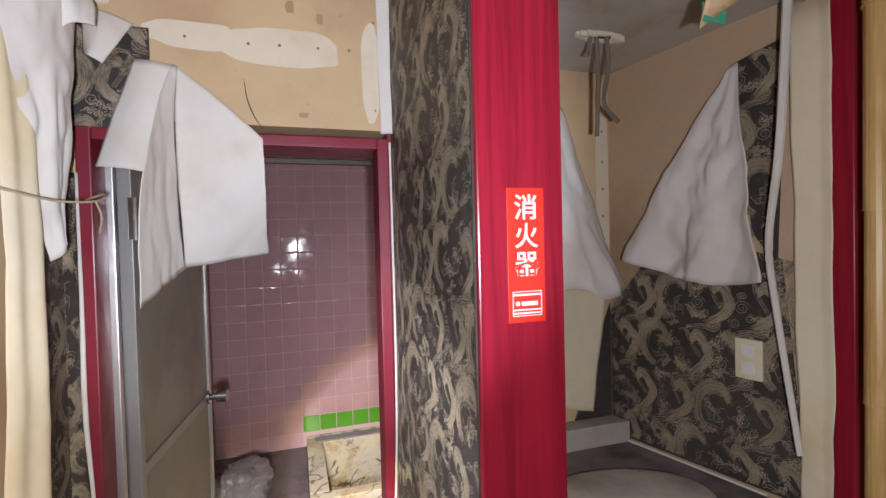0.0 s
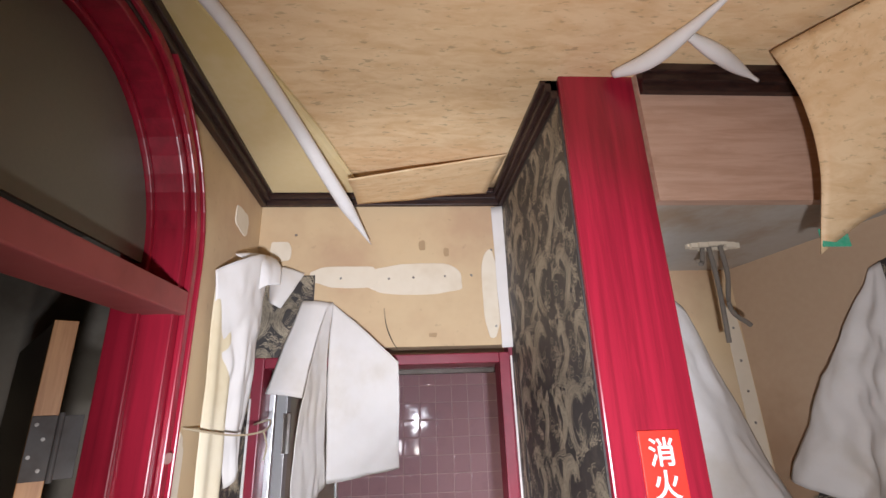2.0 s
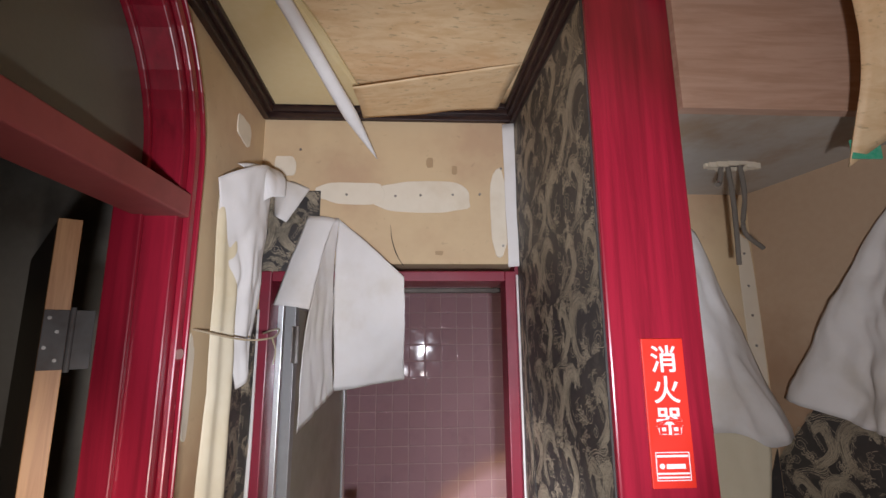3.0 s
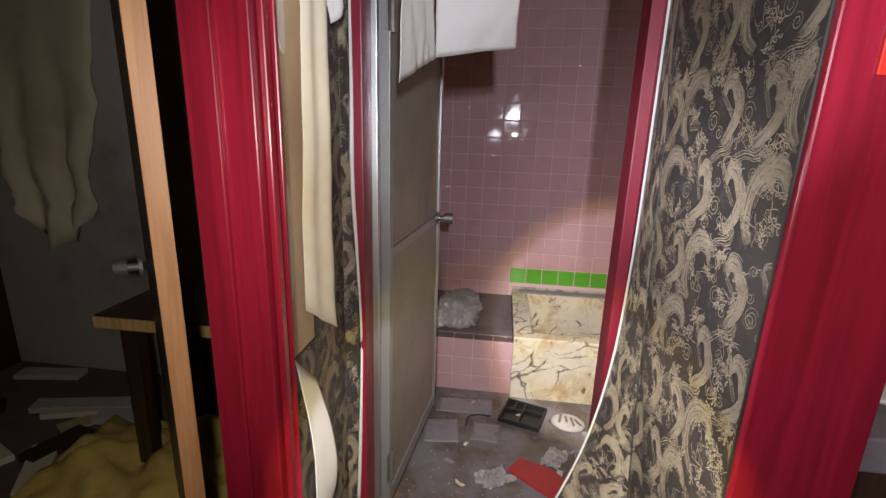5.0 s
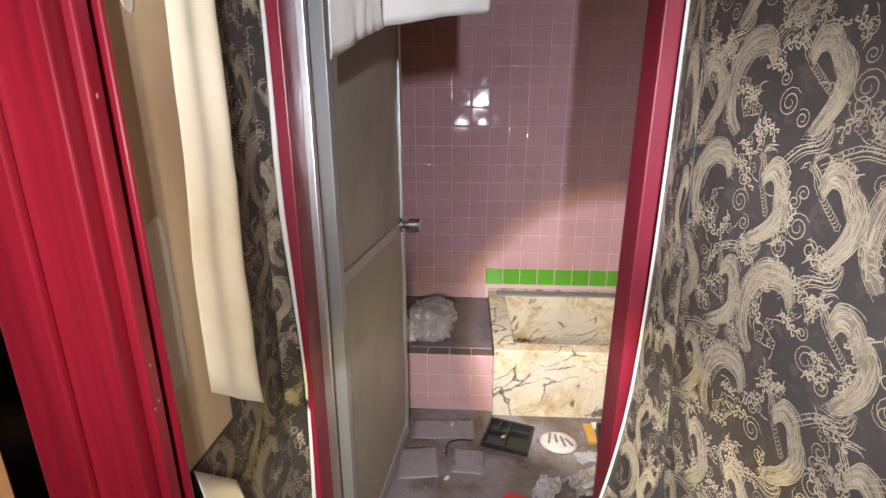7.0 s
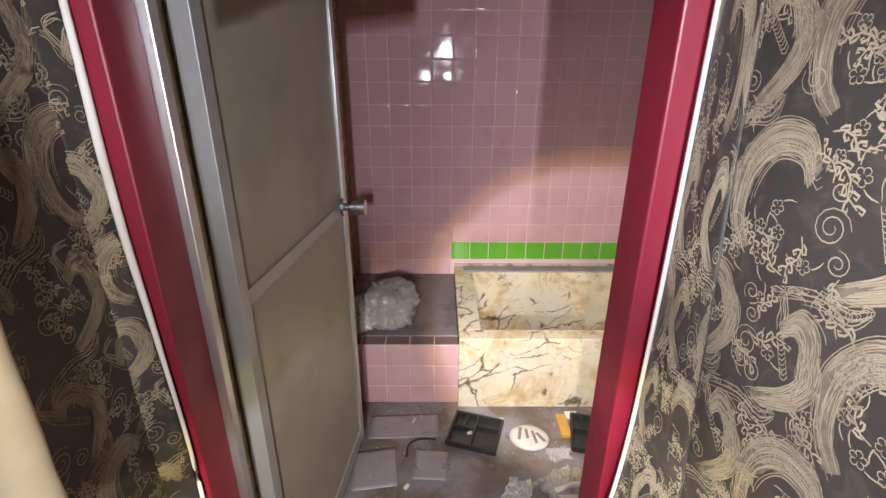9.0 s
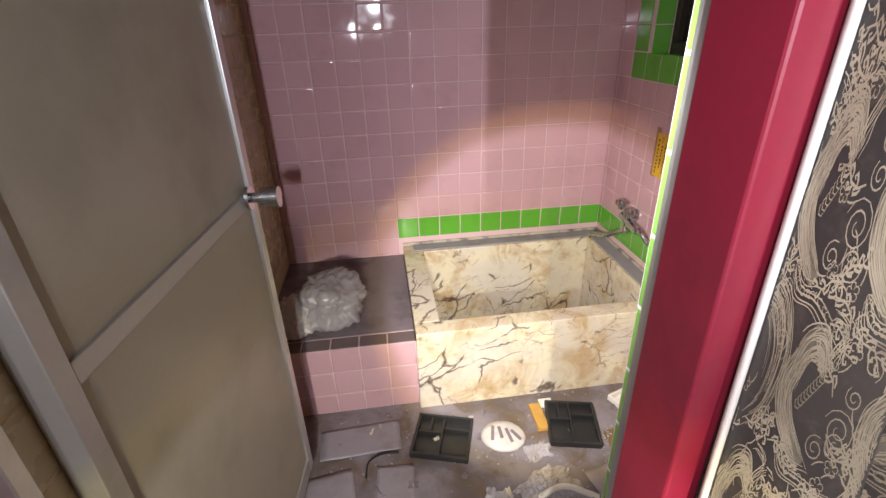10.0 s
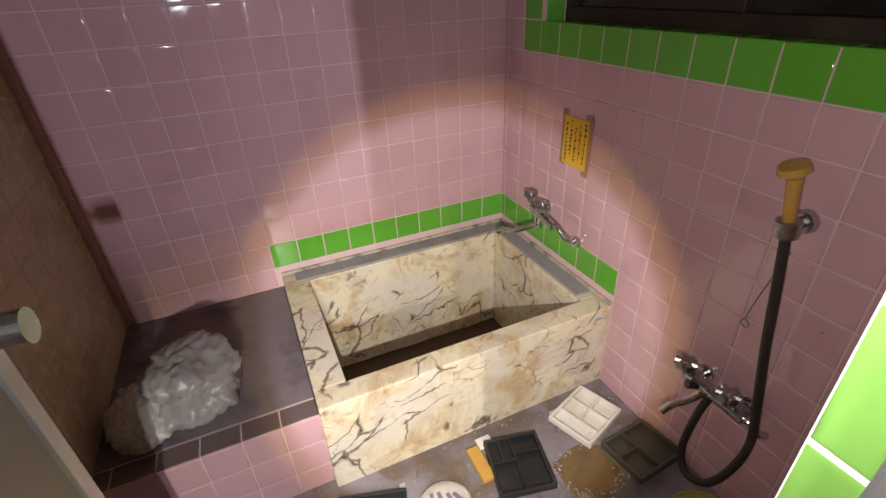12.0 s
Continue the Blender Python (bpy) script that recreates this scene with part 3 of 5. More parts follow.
def arch_band(bm, r0, r1, x0, x1, z0, cap=9.0):
    """A band between two arches, from x0 to x1, with closed ends."""
    inner, outer = arch_outline(r0, z0), arch_outline(r1, z0)
    ring = []
    for (iy, iz), (oy, oz) in zip(inner, outer):
        ring.append([bm.verts.new(p) for p in ((x0, iy, min(iz, cap)), (x0, oy, min(oz, cap)), (x1, oy, min(oz, cap)), (x1, iy, min(iz, cap)))])
    for a, b in zip(ring, ring[1:]):
        for k in range(4):
            bm.faces.new((a[k], a[(k + 1) % 4], b[(k + 1) % 4], b[k]))
    bm.faces.new(ring[0]), bm.faces.new(ring[-1][::-1])
    return bm


bm = bmesh.new()
TOP = CEIL + 0.06
inner = arch_outline(AR + 0.03, HALL)
face = []
for iy, iz in inner:
    face.append([bm.verts.new((x, iy, iz)) for x in (XW, XW - 0.09)] + [bm.verts.new((x, iy, max(TOP, iz + 0.001))) for x in (XW, XW - 0.09)])
for a, b in zip(face[1:-1], face[2:-1]):
    bm.faces.new((a[0], b[0], b[2], a[2])), bm.faces.new((a[1], a[3], b[3], b[1])), bm.faces.new((a[0], a[1], b[1], b[0])), bm.faces.new((a[2], b[2], b[3], a[3]))
box(bm, XW - 0.09, XW, AY + AR + 0.03, D, HALL, TOP)
box(bm, XW - 0.09, XW, -4.9, AY - AR - 0.03, HALL, TOP)
wall_hall = part("wall_west", bm, BOARD)
tagged(wall_hall, "bare plasterboard corridor wall with an arched opening", "wall", kind="structure")

ALBOARD = worn("brown_stained_board", (0.50, 0.35, 0.23), (0.36, 0.22, 0.13), 0.8, 60, 2.2, 0.9)
# wall between door and post, alcove walls, header
solid("wall_stub", [(0.250, 0.36, -2.596, D, HALL, CEIL + 0.06)], BOARD, "short plasterboard wall hung with dark patterned paper", "wall")
solid("wall_alcove", [(0.95, 1.10, -2.598, D, HALL, CEIL + 0.06)], ALBOARD, "alcove side wall with torn patterned paper", "wall")
solid("header", [(0.3925, 0.954, -2.625, -2.60, 2.080, CEIL + 0.06)], wood_material("pinkish_header_board", (0.52, 0.33, 0.24), (0.42, 0.25, 0.17), (3, 30, 30), 0.7), "brown board header over the alcove", "wall")
solid("ceiling", [(0.36, 0.95, -2.60, D, 2.10, 2.16)], worn("grey_soffit_paint", (0.46, 0.42, 0.37), (0.36, 0.25, 0.16), 0.8, 40, 3.2, 0.9), "low grey stained soffit over the alcove", "ceiling")
solid("wall_east", [(1.35, 1.45, -4.9, -2.70, HALL, CEIL + 0.06), (1.025, 1.35, -2.70, -2.60, HALL, CEIL + 0.06)], BOARD, "plain corridor wall", "wall")
solid("wall_south", [(-0.55, 1.45, -5.0, -4.9, HALL, CEIL + 0.06)], BOARD, "plain wall at the far end of the corridor", "wall")
ROOMPAINT = worn("grey_room_wall", (0.52, 0.48, 0.42), (0.30, 0.25, 0.20), 0.85, 30, 2.2, 0.8)
solid("wall_room", [(-3.5, -3.4, -4.9, -0.3, HALL, 2.5), (-3.4, -0.70, -1.15, -1.05, HALL, 2.5), (-3.5, -0.55, -5.0, -4.9, HALL, 2.5), (-0.70, -0.677, IN, -0.4, HALL, 2.5)], ROOMPAINT, "grimy grey walls of the dark room", "wall")
solid("ceiling", [(-3.5, XW - 0.095, -5.0, -0.3, 2.5, 2.58)], ROOMPAINT, "dark room ceiling", "ceiling")

# dark crown mouldings, stepped
bm = bmesh.new()
for k, (d, h) in enumerate(((0.016, 0.046), (0.026, 0.030), (0.034, 0.014))):
    box(bm, XW, 0.250, D - d, D - 0.0005 * k, CEIL - h, CEIL, 0.002)
    box(bm, XW + 0.0005 * k, XW + d, AY - 0.5, D - d, CEIL - h - 0.006, CEIL - 0.004, 0.002)
    box(bm, 0.250 - d, 0.250 - 0.0005 * k, -2.596, D - d, CEIL - h - 0.006, CEIL - 0.004, 0.002)
    box(bm, 0.393, 1.34, -2.625 - d, -2.625 - 0.0005 * k, CEIL - h - 0.014, CEIL - 0.010, 0.002)
tagged(part("trim", bm, CROWN), "dark stained stepped ceiling moulding", "moulding", kind="structure")

# ---- corridor surfaces ----
bm = bmesh.new()
box(bm, 0.2455, 0.250, -2.598, D - 0.004, HALL, CEIL - 0.05)
paper_east = tagged(part("wallpaper", bm, PAPER), "dark grey wallpaper with gilt phoenix and plume pattern", "wallpaper", kind="structure")
print_on(paper_east, "rubbed gilt phoenixes and scrolls", (0.0004, 0, 0), lambda u, v: (0.2450, u, v), -2.597, D - 0.006, 0.22, CEIL - 0.06)
bm = bmesh.new()
box(bm, XW, XW + 0.004, -2.30, D - 0.002, HALL, 2.02)
box(bm, XW, XW + 0.004, -2.435, -2.30, HALL, 0.97)
paper_west = tagged(part("wallpaper", bm, PAPER), "torn strip of dark gilt wallpaper beside the door", "wallpaper", kind="structure")
print_on(paper_west, "rubbed gilt phoenixes and scrolls", (-0.0005, 0, 0), lambda u, v: (XW + 0.0046, -u, v), 2.04, 2.434, 0.22, 2.015, lambda u, v: u < 2.30 or v < 0.97, 7)
bm = bmesh.new()
box(bm, XW + 0.004, -0.30, D - 0.004, D - 0.0005, 1.87, 2.10)
paper_door = tagged(part("wallpaper", bm, PAPER), "dark gilt wallpaper remnant over the door corner", "wallpaper", kind="structure")
print_on(paper_door, "rubbed gilt scrolls", (0, 0.0005, 0), lambda u, v: (u, D - 0.0046, v), XW + 0.006, -0.302, 1.872, 2.098, None, 9)


def slab(bm, pts, shift):
    """A thin slab from an outline, shift deep."""
    a = [bm.verts.new(p) for p in pts]
    b = [bm.verts.new(Vector(p) + Vector(shift)) for p in pts]
    bm.faces.new(a), bm.faces.new(b[::-1])
    for k in range(len(pts)):
        bm.faces.new((a[k], b[k], b[(k + 1) % len(pts)], a[(k + 1) % len(pts)]))
    return bm


ALCOVE_PAPER = ((D - 0.004, 1.40), (-2.20, 1.58), (-2.32, 1.62), (-2.545, 1.56), (-2.60, 1.03), (D - 0.004, 1.03))
ALCOVE_SLIT = ((-2.445, 2.01), (-2.558, 2.03), (-2.535, 1.55), (-2.480, 1.62))
bm = bmesh.new()
slab(bm, [(0.945, y, z) for y, z in ALCOVE_PAPER], (0.0048, 0, 0))
slab(bm, [(0.945, y, z) for y, z in ALCOVE_SLIT], (0.0048, 0, 0))
paper_alcove = tagged(part("wallpaper", bm, PAPER), "dark damask wallpaper in the alcove below torn sheets", "wallpaper", kind="structure")
print_on(paper_alcove, "rubbed gilt phoenixes and scrolls", (0.0005, 0, 0), lambda u, v: (0.9444, u, v), -2.595, D - 0.006, 1.035, 2.02, lambda u, v: (v < 1.56 and v < 1.40 + 1.2 * (D - u)) or (v > 1.56 and -2.548 + 0.05 * (2.0 - v) < u < -2.45), 11)
bm = bmesh.new()
slab(bm, [(x, D - 0.004, z) for x, z in ((0.944, 1.42), (0.80, 1.06), (0.944, 1.06))], (0, 0.0038, 0))
tagged(part("wallpaper", bm, PAPER), "torn corner of dark damask wallpaper in the alcove", "wallpaper", kind="structure")

# stains and a crack on the bare board over the door
bm = bmesh.new()
for i, (x, z, w, h) in enumerate(((-0.006, 2.185, 0.010, 0.014), (0.066, 2.165, 0.008, 0.013), (0.02, 1.93, 0.012, 0.006))):
    blob_patch(bm, (x, D - 0.0002, z), (1, 0, 0), (0, 0, 1), w, h, 20, 0.0005, i * 1.7)
part("stain", bm, worn("brown_damp_stain", (0.40, 0.27, 0.15), (0.46, 0.32, 0.19), 0.85), wall_door, "brown damp stains")
bm = bmesh.new()
tube(bm, curve_points([(-0.112, D - 0.0004, 2.005), (-0.106, D - 0.0006, 1.960), (-0.092, D - 0.0006, 1.920), (-0.076, D - 0.0004, 1.895)], 6), lambda t: 0.0005 + 0.0009 * math.sin(3.1 * t), 6)
part("crack", bm, INK_AND_DARK, wall_door, "thin dark crack")

# filler patches and screw heads on the bare board over the door
bm = bmesh.new()
for i, (x, z, w, h) in enumerate(((-0.02, 2.085, 0.135, 0.042), (-0.22, 2.095, 0.09, 0.028), (0.195, 2.05, 0.022, 0.12), (-0.40, 2.17, 0.03, 0.03))):
    blob_patch(bm, (x, D - 0.0002, z), (1, 0, 0), (0, 0, 1), w, h, 40, 0.0009 + 0.0005 * i, i * 3.7 + 1)
tagged(part("filler_patch", bm, FILLER, wall_door), "pale filler smeared over board joints")
for i, (x, z) in enumerate(((-0.231, 2.091), (-0.032, 2.091), (-0.10, 2.088), (0.06, 2.093), (0.14, 2.095), (0.205, 2.17), (0.205, 1.95), (-0.36, 2.22))):
    bm = bmesh.new()
    rod(bm, (x, D + 0.001, z), (x, D - 0.0032, z), 0.0042, 0.003, 10)
    part("screw", bm, STEEL, wall_door)

bm = bmesh.new()
for i, (y, z, w, h) in enumerate(((-2.425, 1.20, 0.030, 0.10), (-2.40, 1.62, 0.018, 0.09), (-2.41, 0.86, 0.026, 0.05), (-2.20, 2.20, 0.05, 0.03))):
    blob_patch(bm, (XW + 0.0002, y, z), (0, 1, 0), (0, 0, 1), w, h, 34, 0.0010 + 0.0004 * i, i * 2.3 + 4)
part("filler_patch", bm, FILLER, wall_hall, "pale filler smeared over board joints")

# ---- bathroom door: casing, jambs, aluminium frame, open leaf ----
door = thing("door_1", "open grey aluminium bathroom door in a dark red casing", "door", kind="structure")
bm = bmesh.new()
box(bm, -0.442, -0.4135, D - 0.010, D + 0.080, HALL, 1.88, 0.003)
part("casing", bm, MAROON, door, "dark red painted casing")
bm = bmesh.new()
box(bm, 0.206, 0.2360, D - 0.008, D + 0.085, HALL, 1.88, 0.003)
part("casing", bm, MAROON, door, "dark red painted casing")
bm = bmesh.new()
box(bm, -0.4135, 0.206, D - 0.008, D + 0.160, 1.853, 1.88, 0.003)
part("lintel", bm, MAROON, door, "dark red painted lintel")
bm = bmesh.new()
box(bm, OX0 - 0.0002, -0.4137, D + 0.001, D + 0.079, HALL, OZ - 0.001)
box(bm, 0.2362, OX1 - 0.0004, D + 0.001, D + 0.083, HALL, OZ - 0.001)
part("jamb", bm, MAROON, door)
for x0, x1, y0, y1 in ((-0.425, -0.400, D + 0.081, D + 0.106), (0.222, 0.2846, D + 0.0855, D + 0.118), (0.262, 0.2846, D + 0.121, IN - 0.040)):
    bm = bmesh.new()
    box(bm, x0, x1, y0, y1, 0.16, 1.87, 0.002)
    box(bm, x0 + 0.002, x1 - 0.002, y1, y1 + 0.002, 0.16, 1.87, 0.0005)
    part("door_frame", bm, ALU, door, "dull aluminium frame")
# head of the aluminium frame, coloured much darker than its sides
bm = bmesh.new()
box(bm, -0.425, 0.2615, D + 0.184, IN - 0.026, 1.838, 1.853, 0.002)
part("door_frame", bm, BRONZE, door)
bm = bmesh.new()
box(bm, -0.415, 0.284, D + 0.165, IN + 0.005, -0.01, 0.175, 0.004)
part("threshold", bm, CEMENT, door, "scuffed grey threshold")
bm = bmesh.new()
box(bm, -0.384, 0.261, D + 0.167, IN - 0.027, 0.176, 0.196, 0.002)
part("sill_rail", bm, ALU, door)
bm = bmesh.new()
box(bm, 0.2602, 0.2619, D + 0.130, D + 0.158, 0.98, 1.08, 0.001)
plate = part("strike_plate", bm, STEEL, door, "worn steel strike plate")
bm = bmesh.new()
box(bm, 0.2592, 0.2601, D + 0.136, D + 0.152, 1.01, 1.05)
part("strike_slot", bm, BLACK, plate)
# leaf, swung into the bathroom
HX, HY, LEN = -0.402, -1.870, 0.735
LEAF = Matrix.Translation((HX, HY, 0)) @ pose(0, 0, 0, 0, 0, 85.4)


def leaf_part(name, boxes, material, parent, label="", bevel=0.0015):
    bm = bmesh.new()
    for b in boxes:
        box(bm, *b, bevel=bevel)
    bm.transform(LEAF)
    return part(name, bm, material, parent, label)


# same dull aluminium as ALU, its shade painted darker for hinge stile and rails
SHADED_ALU = worn("shaded_door_aluminium", (0.40, 0.39, 0.39), (0.28, 0.27, 0.25), 0.42, 90, 4, 0.6, metal=0.55, bump=0.1)
leaf = leaf_part("leaf", [(0.03, LEN - 0.03, -0.010, 0.010, 0.24, 1.80)], PANEL, door, "grey speckled door panels")
for x0, x1 in ((0.0, 0.034), (LEN - 0.034, LEN)):
    leaf_part("stile", [(x0, x1, -0.017, 0.017, 0.20, 1.83)], SHADED_ALU if x0 == 0.0 else ALU, leaf)
for z0, z1 in ((0.20, 0.25), (1.042, 1.072), (1.79, 1.83)):
    leaf_part("rail", [(0.034, LEN - 0.034, -0.016, 0.016, z0, z1)], SHADED_ALU, leaf)
for side in (-1, 1):
    bm = bmesh.new()
    rod(bm, (LEN - 0.055, side * 0.017, 1.062), (LEN - 0.055, side * 0.024, 1.062), 0.026, sides=24)
    rod(bm, (LEN - 0.055, side * 0.024, 1.062), (LEN - 0.055, side * 0.046, 1.062), 0.011, sides=20)
    rod(bm, (LEN - 0.055, side * 0.046, 1.062), (LEN - 0.055, side * 0.082, 1.062), 0.021, 0.023, sides=28)
    bm.transform(LEAF)
    part("knob", bm, CHROME, leaf, "round brushed metal knob")
for z in (0.36, 1.69):
    bm = bmesh.new()
    box(bm, -0.034, 0.028, -0.0205, -0.0175, z - 0.05, z + 0.05, 0.001)
    rod(bm, (0.0, -0.024, z - 0.052), (0.0, -0.024, z + 0.052), 0.0065)
    bm.transform(LEAF)
    hinge = part("hinge", bm, STEEL, door, "bright steel butt hinge")
    for dz in (-0.034, 0.0, 0.034):
        bm = bmesh.new()
        rod(bm, (0.016, -0.0205, z + dz), (0.016, -0.0222, z + dz), 0.0042, sides=10)
        bm.transform(LEAF)
        part("screw", bm, STEEL, hinge)

# ---- red post with its sign ----
post = thing("post", "glossy red painted wooden post at the alcove corner", "post", kind="structure")
bm = bmesh.new()
box(bm, 0.2475, 0.392, -2.612, -2.5985, HALL, CEIL + 0.01, 0.003)
box(bm, 0.3605, 0.391, -2.598, -2.49, HALL, CEIL + 0.01, 0.003)
part("shaft", bm, RED, post)
sign = thing("fire_sign", "red fire extinguisher sign with white characters", "sign")
bm = bmesh.new()
box(bm, 0.2935, 0.3558, -2.6165, -2.6125, 1.482, 1.7027, 0.0008)
plate = part("plate", bm, SIGNRED, sign)
FRONT = FACE["y"]
for i, ch in enumerate("消火器"):
    letters(ch, 0.048, SIGNWHITE, "character", sign, Matrix.Translation((0.3247, -2.6170, 1.6680 - 0.0462 * i)) @ FRONT)
bm = bmesh.new()
for x0, x1, z0, z1 in ((0.3000, 0.3490, 1.5324, 1.5336), (0.3000, 0.3490, 1.4928, 1.4940), (0.3000, 0.3010, 1.4928, 1.5336), (0.3480, 0.3490, 1.4928, 1.5336), (0.3020, 0.3470, 1.5263, 1.5294), (0.3150, 0.3420, 1.5098, 1.5166), (0.3020, 0.3470, 1.5019, 1.5044), (0.3020, 0.3470, 1.4964, 1.4989)):
    box(bm, x0, x1, -2.6175, -2.6164, z0, z1)
rod(bm, (0.3085, -2.6164, 1.5135), (0.3085, -2.6175, 1.5135), 0.0038)
part("small_print", bm, SIGNWHITE, sign, "white bars of small print")

# ---- arched opening: red casing, transom, pane, door leaf ----
arch = thing("arch_frame", "chipped red arched door casing with a transom bar", "door frame", kind="structure")
for r0, r1, x0, x1, name in ((AR, AO - 0.008, XW - 0.092, XW + 0.012, "casing"), (AR + 0.022, AO - 0.022, XW + 0.0122, XW + 0.024, "casing_fillet"), (AO - 0.008, AO, XW - 0.002, XW + 0.026, "casing_bead"), (AR - 0.012, AR - 0.0002, XW - 0.090, XW - 0.040, "jamb_stop")):
    bm = bmesh.new()
    arch_band(bm, r0, r1, x0, x1, HALL)
    ob = part(name, bm, RED, arch)
    bev = ob.modifiers.new("soft_edge", "BEVEL")
    bev.width, bev.segments, bev.limit_method, bev.angle_limit = 0.003, 2, "ANGLE", radians(50)
bm = bmesh.new()
box(bm, XW - 0.06, XW + 0.026, AY - AR - 0.010, AY + AR + 0.018, 1.915, 1.955, 0.003)
part("transom_bar", bm, worn("faded_red_paint", (0.30, 0.06, 0.055), (0.20, 0.05, 0.045), 0.6, 30, 6, 0.8), arch, "dusty faded red bar")
bm = bmesh.new()
n = 24
ring = [bm.verts.new((XW - 0.05, AY + (AR - 0.013) * math.cos(math.pi * k / n), 1.957 + max(0.0, 0.043 + FLAT * (AR - 0.013) * math.sin(math.pi * k / n) - 0.002))) for k in range(n + 1)]
bm.faces.new(ring)
made = bmesh.ops.extrude_face_region(bm, geom=list(bm.faces))
bmesh.ops.translate(bm, vec=(-0.006, 0, 0), verts=[v for v in made["geom"] if isinstance(v, bmesh.types.BMVert)])
part("pane", bm, FROST, arch, "frosted greenish pane")
# chips in the paint
bm = bmesh.new()
for i in range(16):
    z, y = random.uniform(0.5, 1.8), AY + random.uniform(AR + 0.024, AO - 0.024)
    blob_patch(bm, (XW + 0.0242, y, z), (0, 1, 0), (0, 0, 1), random.uniform(0.0006, 0.0016), random.uniform(0.0008, 0.003), 10, 0.0004, i * 1.3)
blob_patch(bm, (XW + 0.0242, -2.506, 1.682), (0, 1, 0), (0, 0, 1), 0.016, 0.008, 14, 0.0006, 5.0)
part("paint_chips", bm, CHIP, arch, "pale chips in the paint")

# leaf of the arched door, standing open into the dark room
rdoor = thing("door_2", "dark veneered door standing open with a pale pine edge", "door", kind="structure")
RL = Matrix.Translation((-0.620, -2.553, 0)) @ pose(0, 0, 0, 0, 0, 127.0)
bm = bmesh.new()
box(bm, 0.004, 0.60, -0.021, 0.011, HALL + 0.02, 1.905, 0.001)
bm.transform(RL)
part("leaf", bm, DARKWOOD, rdoor)
bm = bmesh.new()
box(bm, -0.006, 0.004, -0.0225, 0.012, HALL + 0.02, 1.906, 0.001)
bm.transform(RL)
part("edge_strip", bm, PLANK, rdoor, "orange pine edge strip")
bm = bmesh.new()
box(bm, -0.0095, -0.0065, -0.022, 0.012, 1.66, 1.755, 0.001)
rod(bm, (-0.007, -0.027, 1.656), (-0.007, -0.027, 1.759), 0.0045, sides=14)
box(bm, -0.006, -0.003, -0.058, -0.030, 1.66, 1.755, 0.001)
bm.transform(RL)
lock = part("lock_plate", bm, worn("dark_rusty_hinge", (0.11, 0.10, 0.095), (0.06, 0.04, 0.03), 0.6, 60, 8, 0.6), rdoor, "rusty steel hinge plate")
for dy, z in ((-0.010, 1.675), (-0.008, 1.72), (0.006, 1.695), (0.004, 1.742)):
    bm = bmesh.new()
    rod(bm, (-0.0094, dy, z), (-0.0112, dy, z), 0.003, sides=8)
    bm.transform(RL)
    part("screw", bm, STEEL, lock)

bm = bmesh.new()
rod(bm, (0.50, 0.021, 1.06), (0.50, 0.030, 1.06), 0.026, sides=20)
rod(bm, (0.50, 0.030, 1.06), (0.50, 0.055, 1.06), 0.010)
rod(bm, (0.50, 0.055, 1.06), (0.50, 0.085, 1.06), 0.024, 0.020, 20)
bm.transform(RL)
part("knob", bm, STEEL, rdoor, "tarnished round knob")

# ---- torn paper ----
def bow(out, droop=0.0, power=1.0):
    return lambda u, v: (0.0, -out * math.sin(math.pi * u) * v ** power, -droop * v * v)


flap = thing("torn_wallpaper", "white-backed torn wallpaper flap folded over the bathroom door", "torn paper")
sheet("main_flap", [(-0.256, D - 0.016, 2.022), (-0.246, D - 0.018, 2.020), (-0.258, -1.965, 1.570), (-0.308, -2.165, 1.496)], BACKING, flap, curl=lambda u, v: (0.0, -0.05 * math.sin(3.14 * v) * (1 - u) - 0.05 * math.sin(3.14 * v), 0), n=32, seed=1.0, crumple=0.010)
sheet("fold", [(-0.246, D - 0.018, 2.020), (-0.072, D - 0.075, 1.856), (-0.073, -1.925, 1.595), (-0.257, -1.965, 1.570)], BACKING, flap, curl=lambda u, v: (0, -0.05 * math.sin(3.14 * v) - 0.012 * math.sin(3.14 * u), 0), n=32, seed=2.0, crumple=0.010)
sheet("side_flap", [(-0.330, D - 0.010, 2.030), (-0.250, D - 0.012, 2.020), (-0.285, D - 0.080, 1.772), (-0.392, D - 0.050, 1.790)], BACKING, flap, curl=lambda u, v: (0, -0.012 * math.sin(3.14 * u), 0), seed=3.0)
scrap = thing("torn_wallpaper", "small white torn wallpaper scrap curling off the wall", "torn paper")
sheet("scrap", [(-0.42, D - 0.010, 2.13), (-0.325, D - 0.012, 2.105), (-0.372, D - 0.060, 2.000), (-0.405, D - 0.055, 2.02)], BACKING, scrap, curl=lambda u, v: (0, -0.02 * math.sin(3.14 * u), 0), seed=4.0)
strip = thing("torn_wallpaper", "long yellowed strip of torn wallpaper hanging in the corner", "torn paper")
sheet("strip", [(XW + 0.012, -2.37, 2.03), (-0.40, -2.14, 2.12), (-0.405, -2.19, 1.63), (-0.43, -2.205, 1.60)], BACKING, strip, n=40, curl=lambda u, v: (0.028 * math.sin(3.14 * u) * (1 - 0.5 * v), -0.015 * v, 0.02 * math.sin(3.14 * u) * (1 - v)), rough=0.012, seed=5.0, label="white backing turned outwards", crumple=0.022)
sheet("shoulder", [(-0.445, -2.27, 2.095), (-0.395, -2.145, 2.125), (-0.352, -2.19, 2.04), (-0.402, -2.22, 2.02)], BACKING, strip, n=20, curl=lambda u, v: (0.012 * math.sin(3.14 * v), -0.018 * math.sin(3.14 * u), 0.012 * math.sin(3.14 * v)), seed=5.5, label="white backing turned outwards", crumple=0.012)
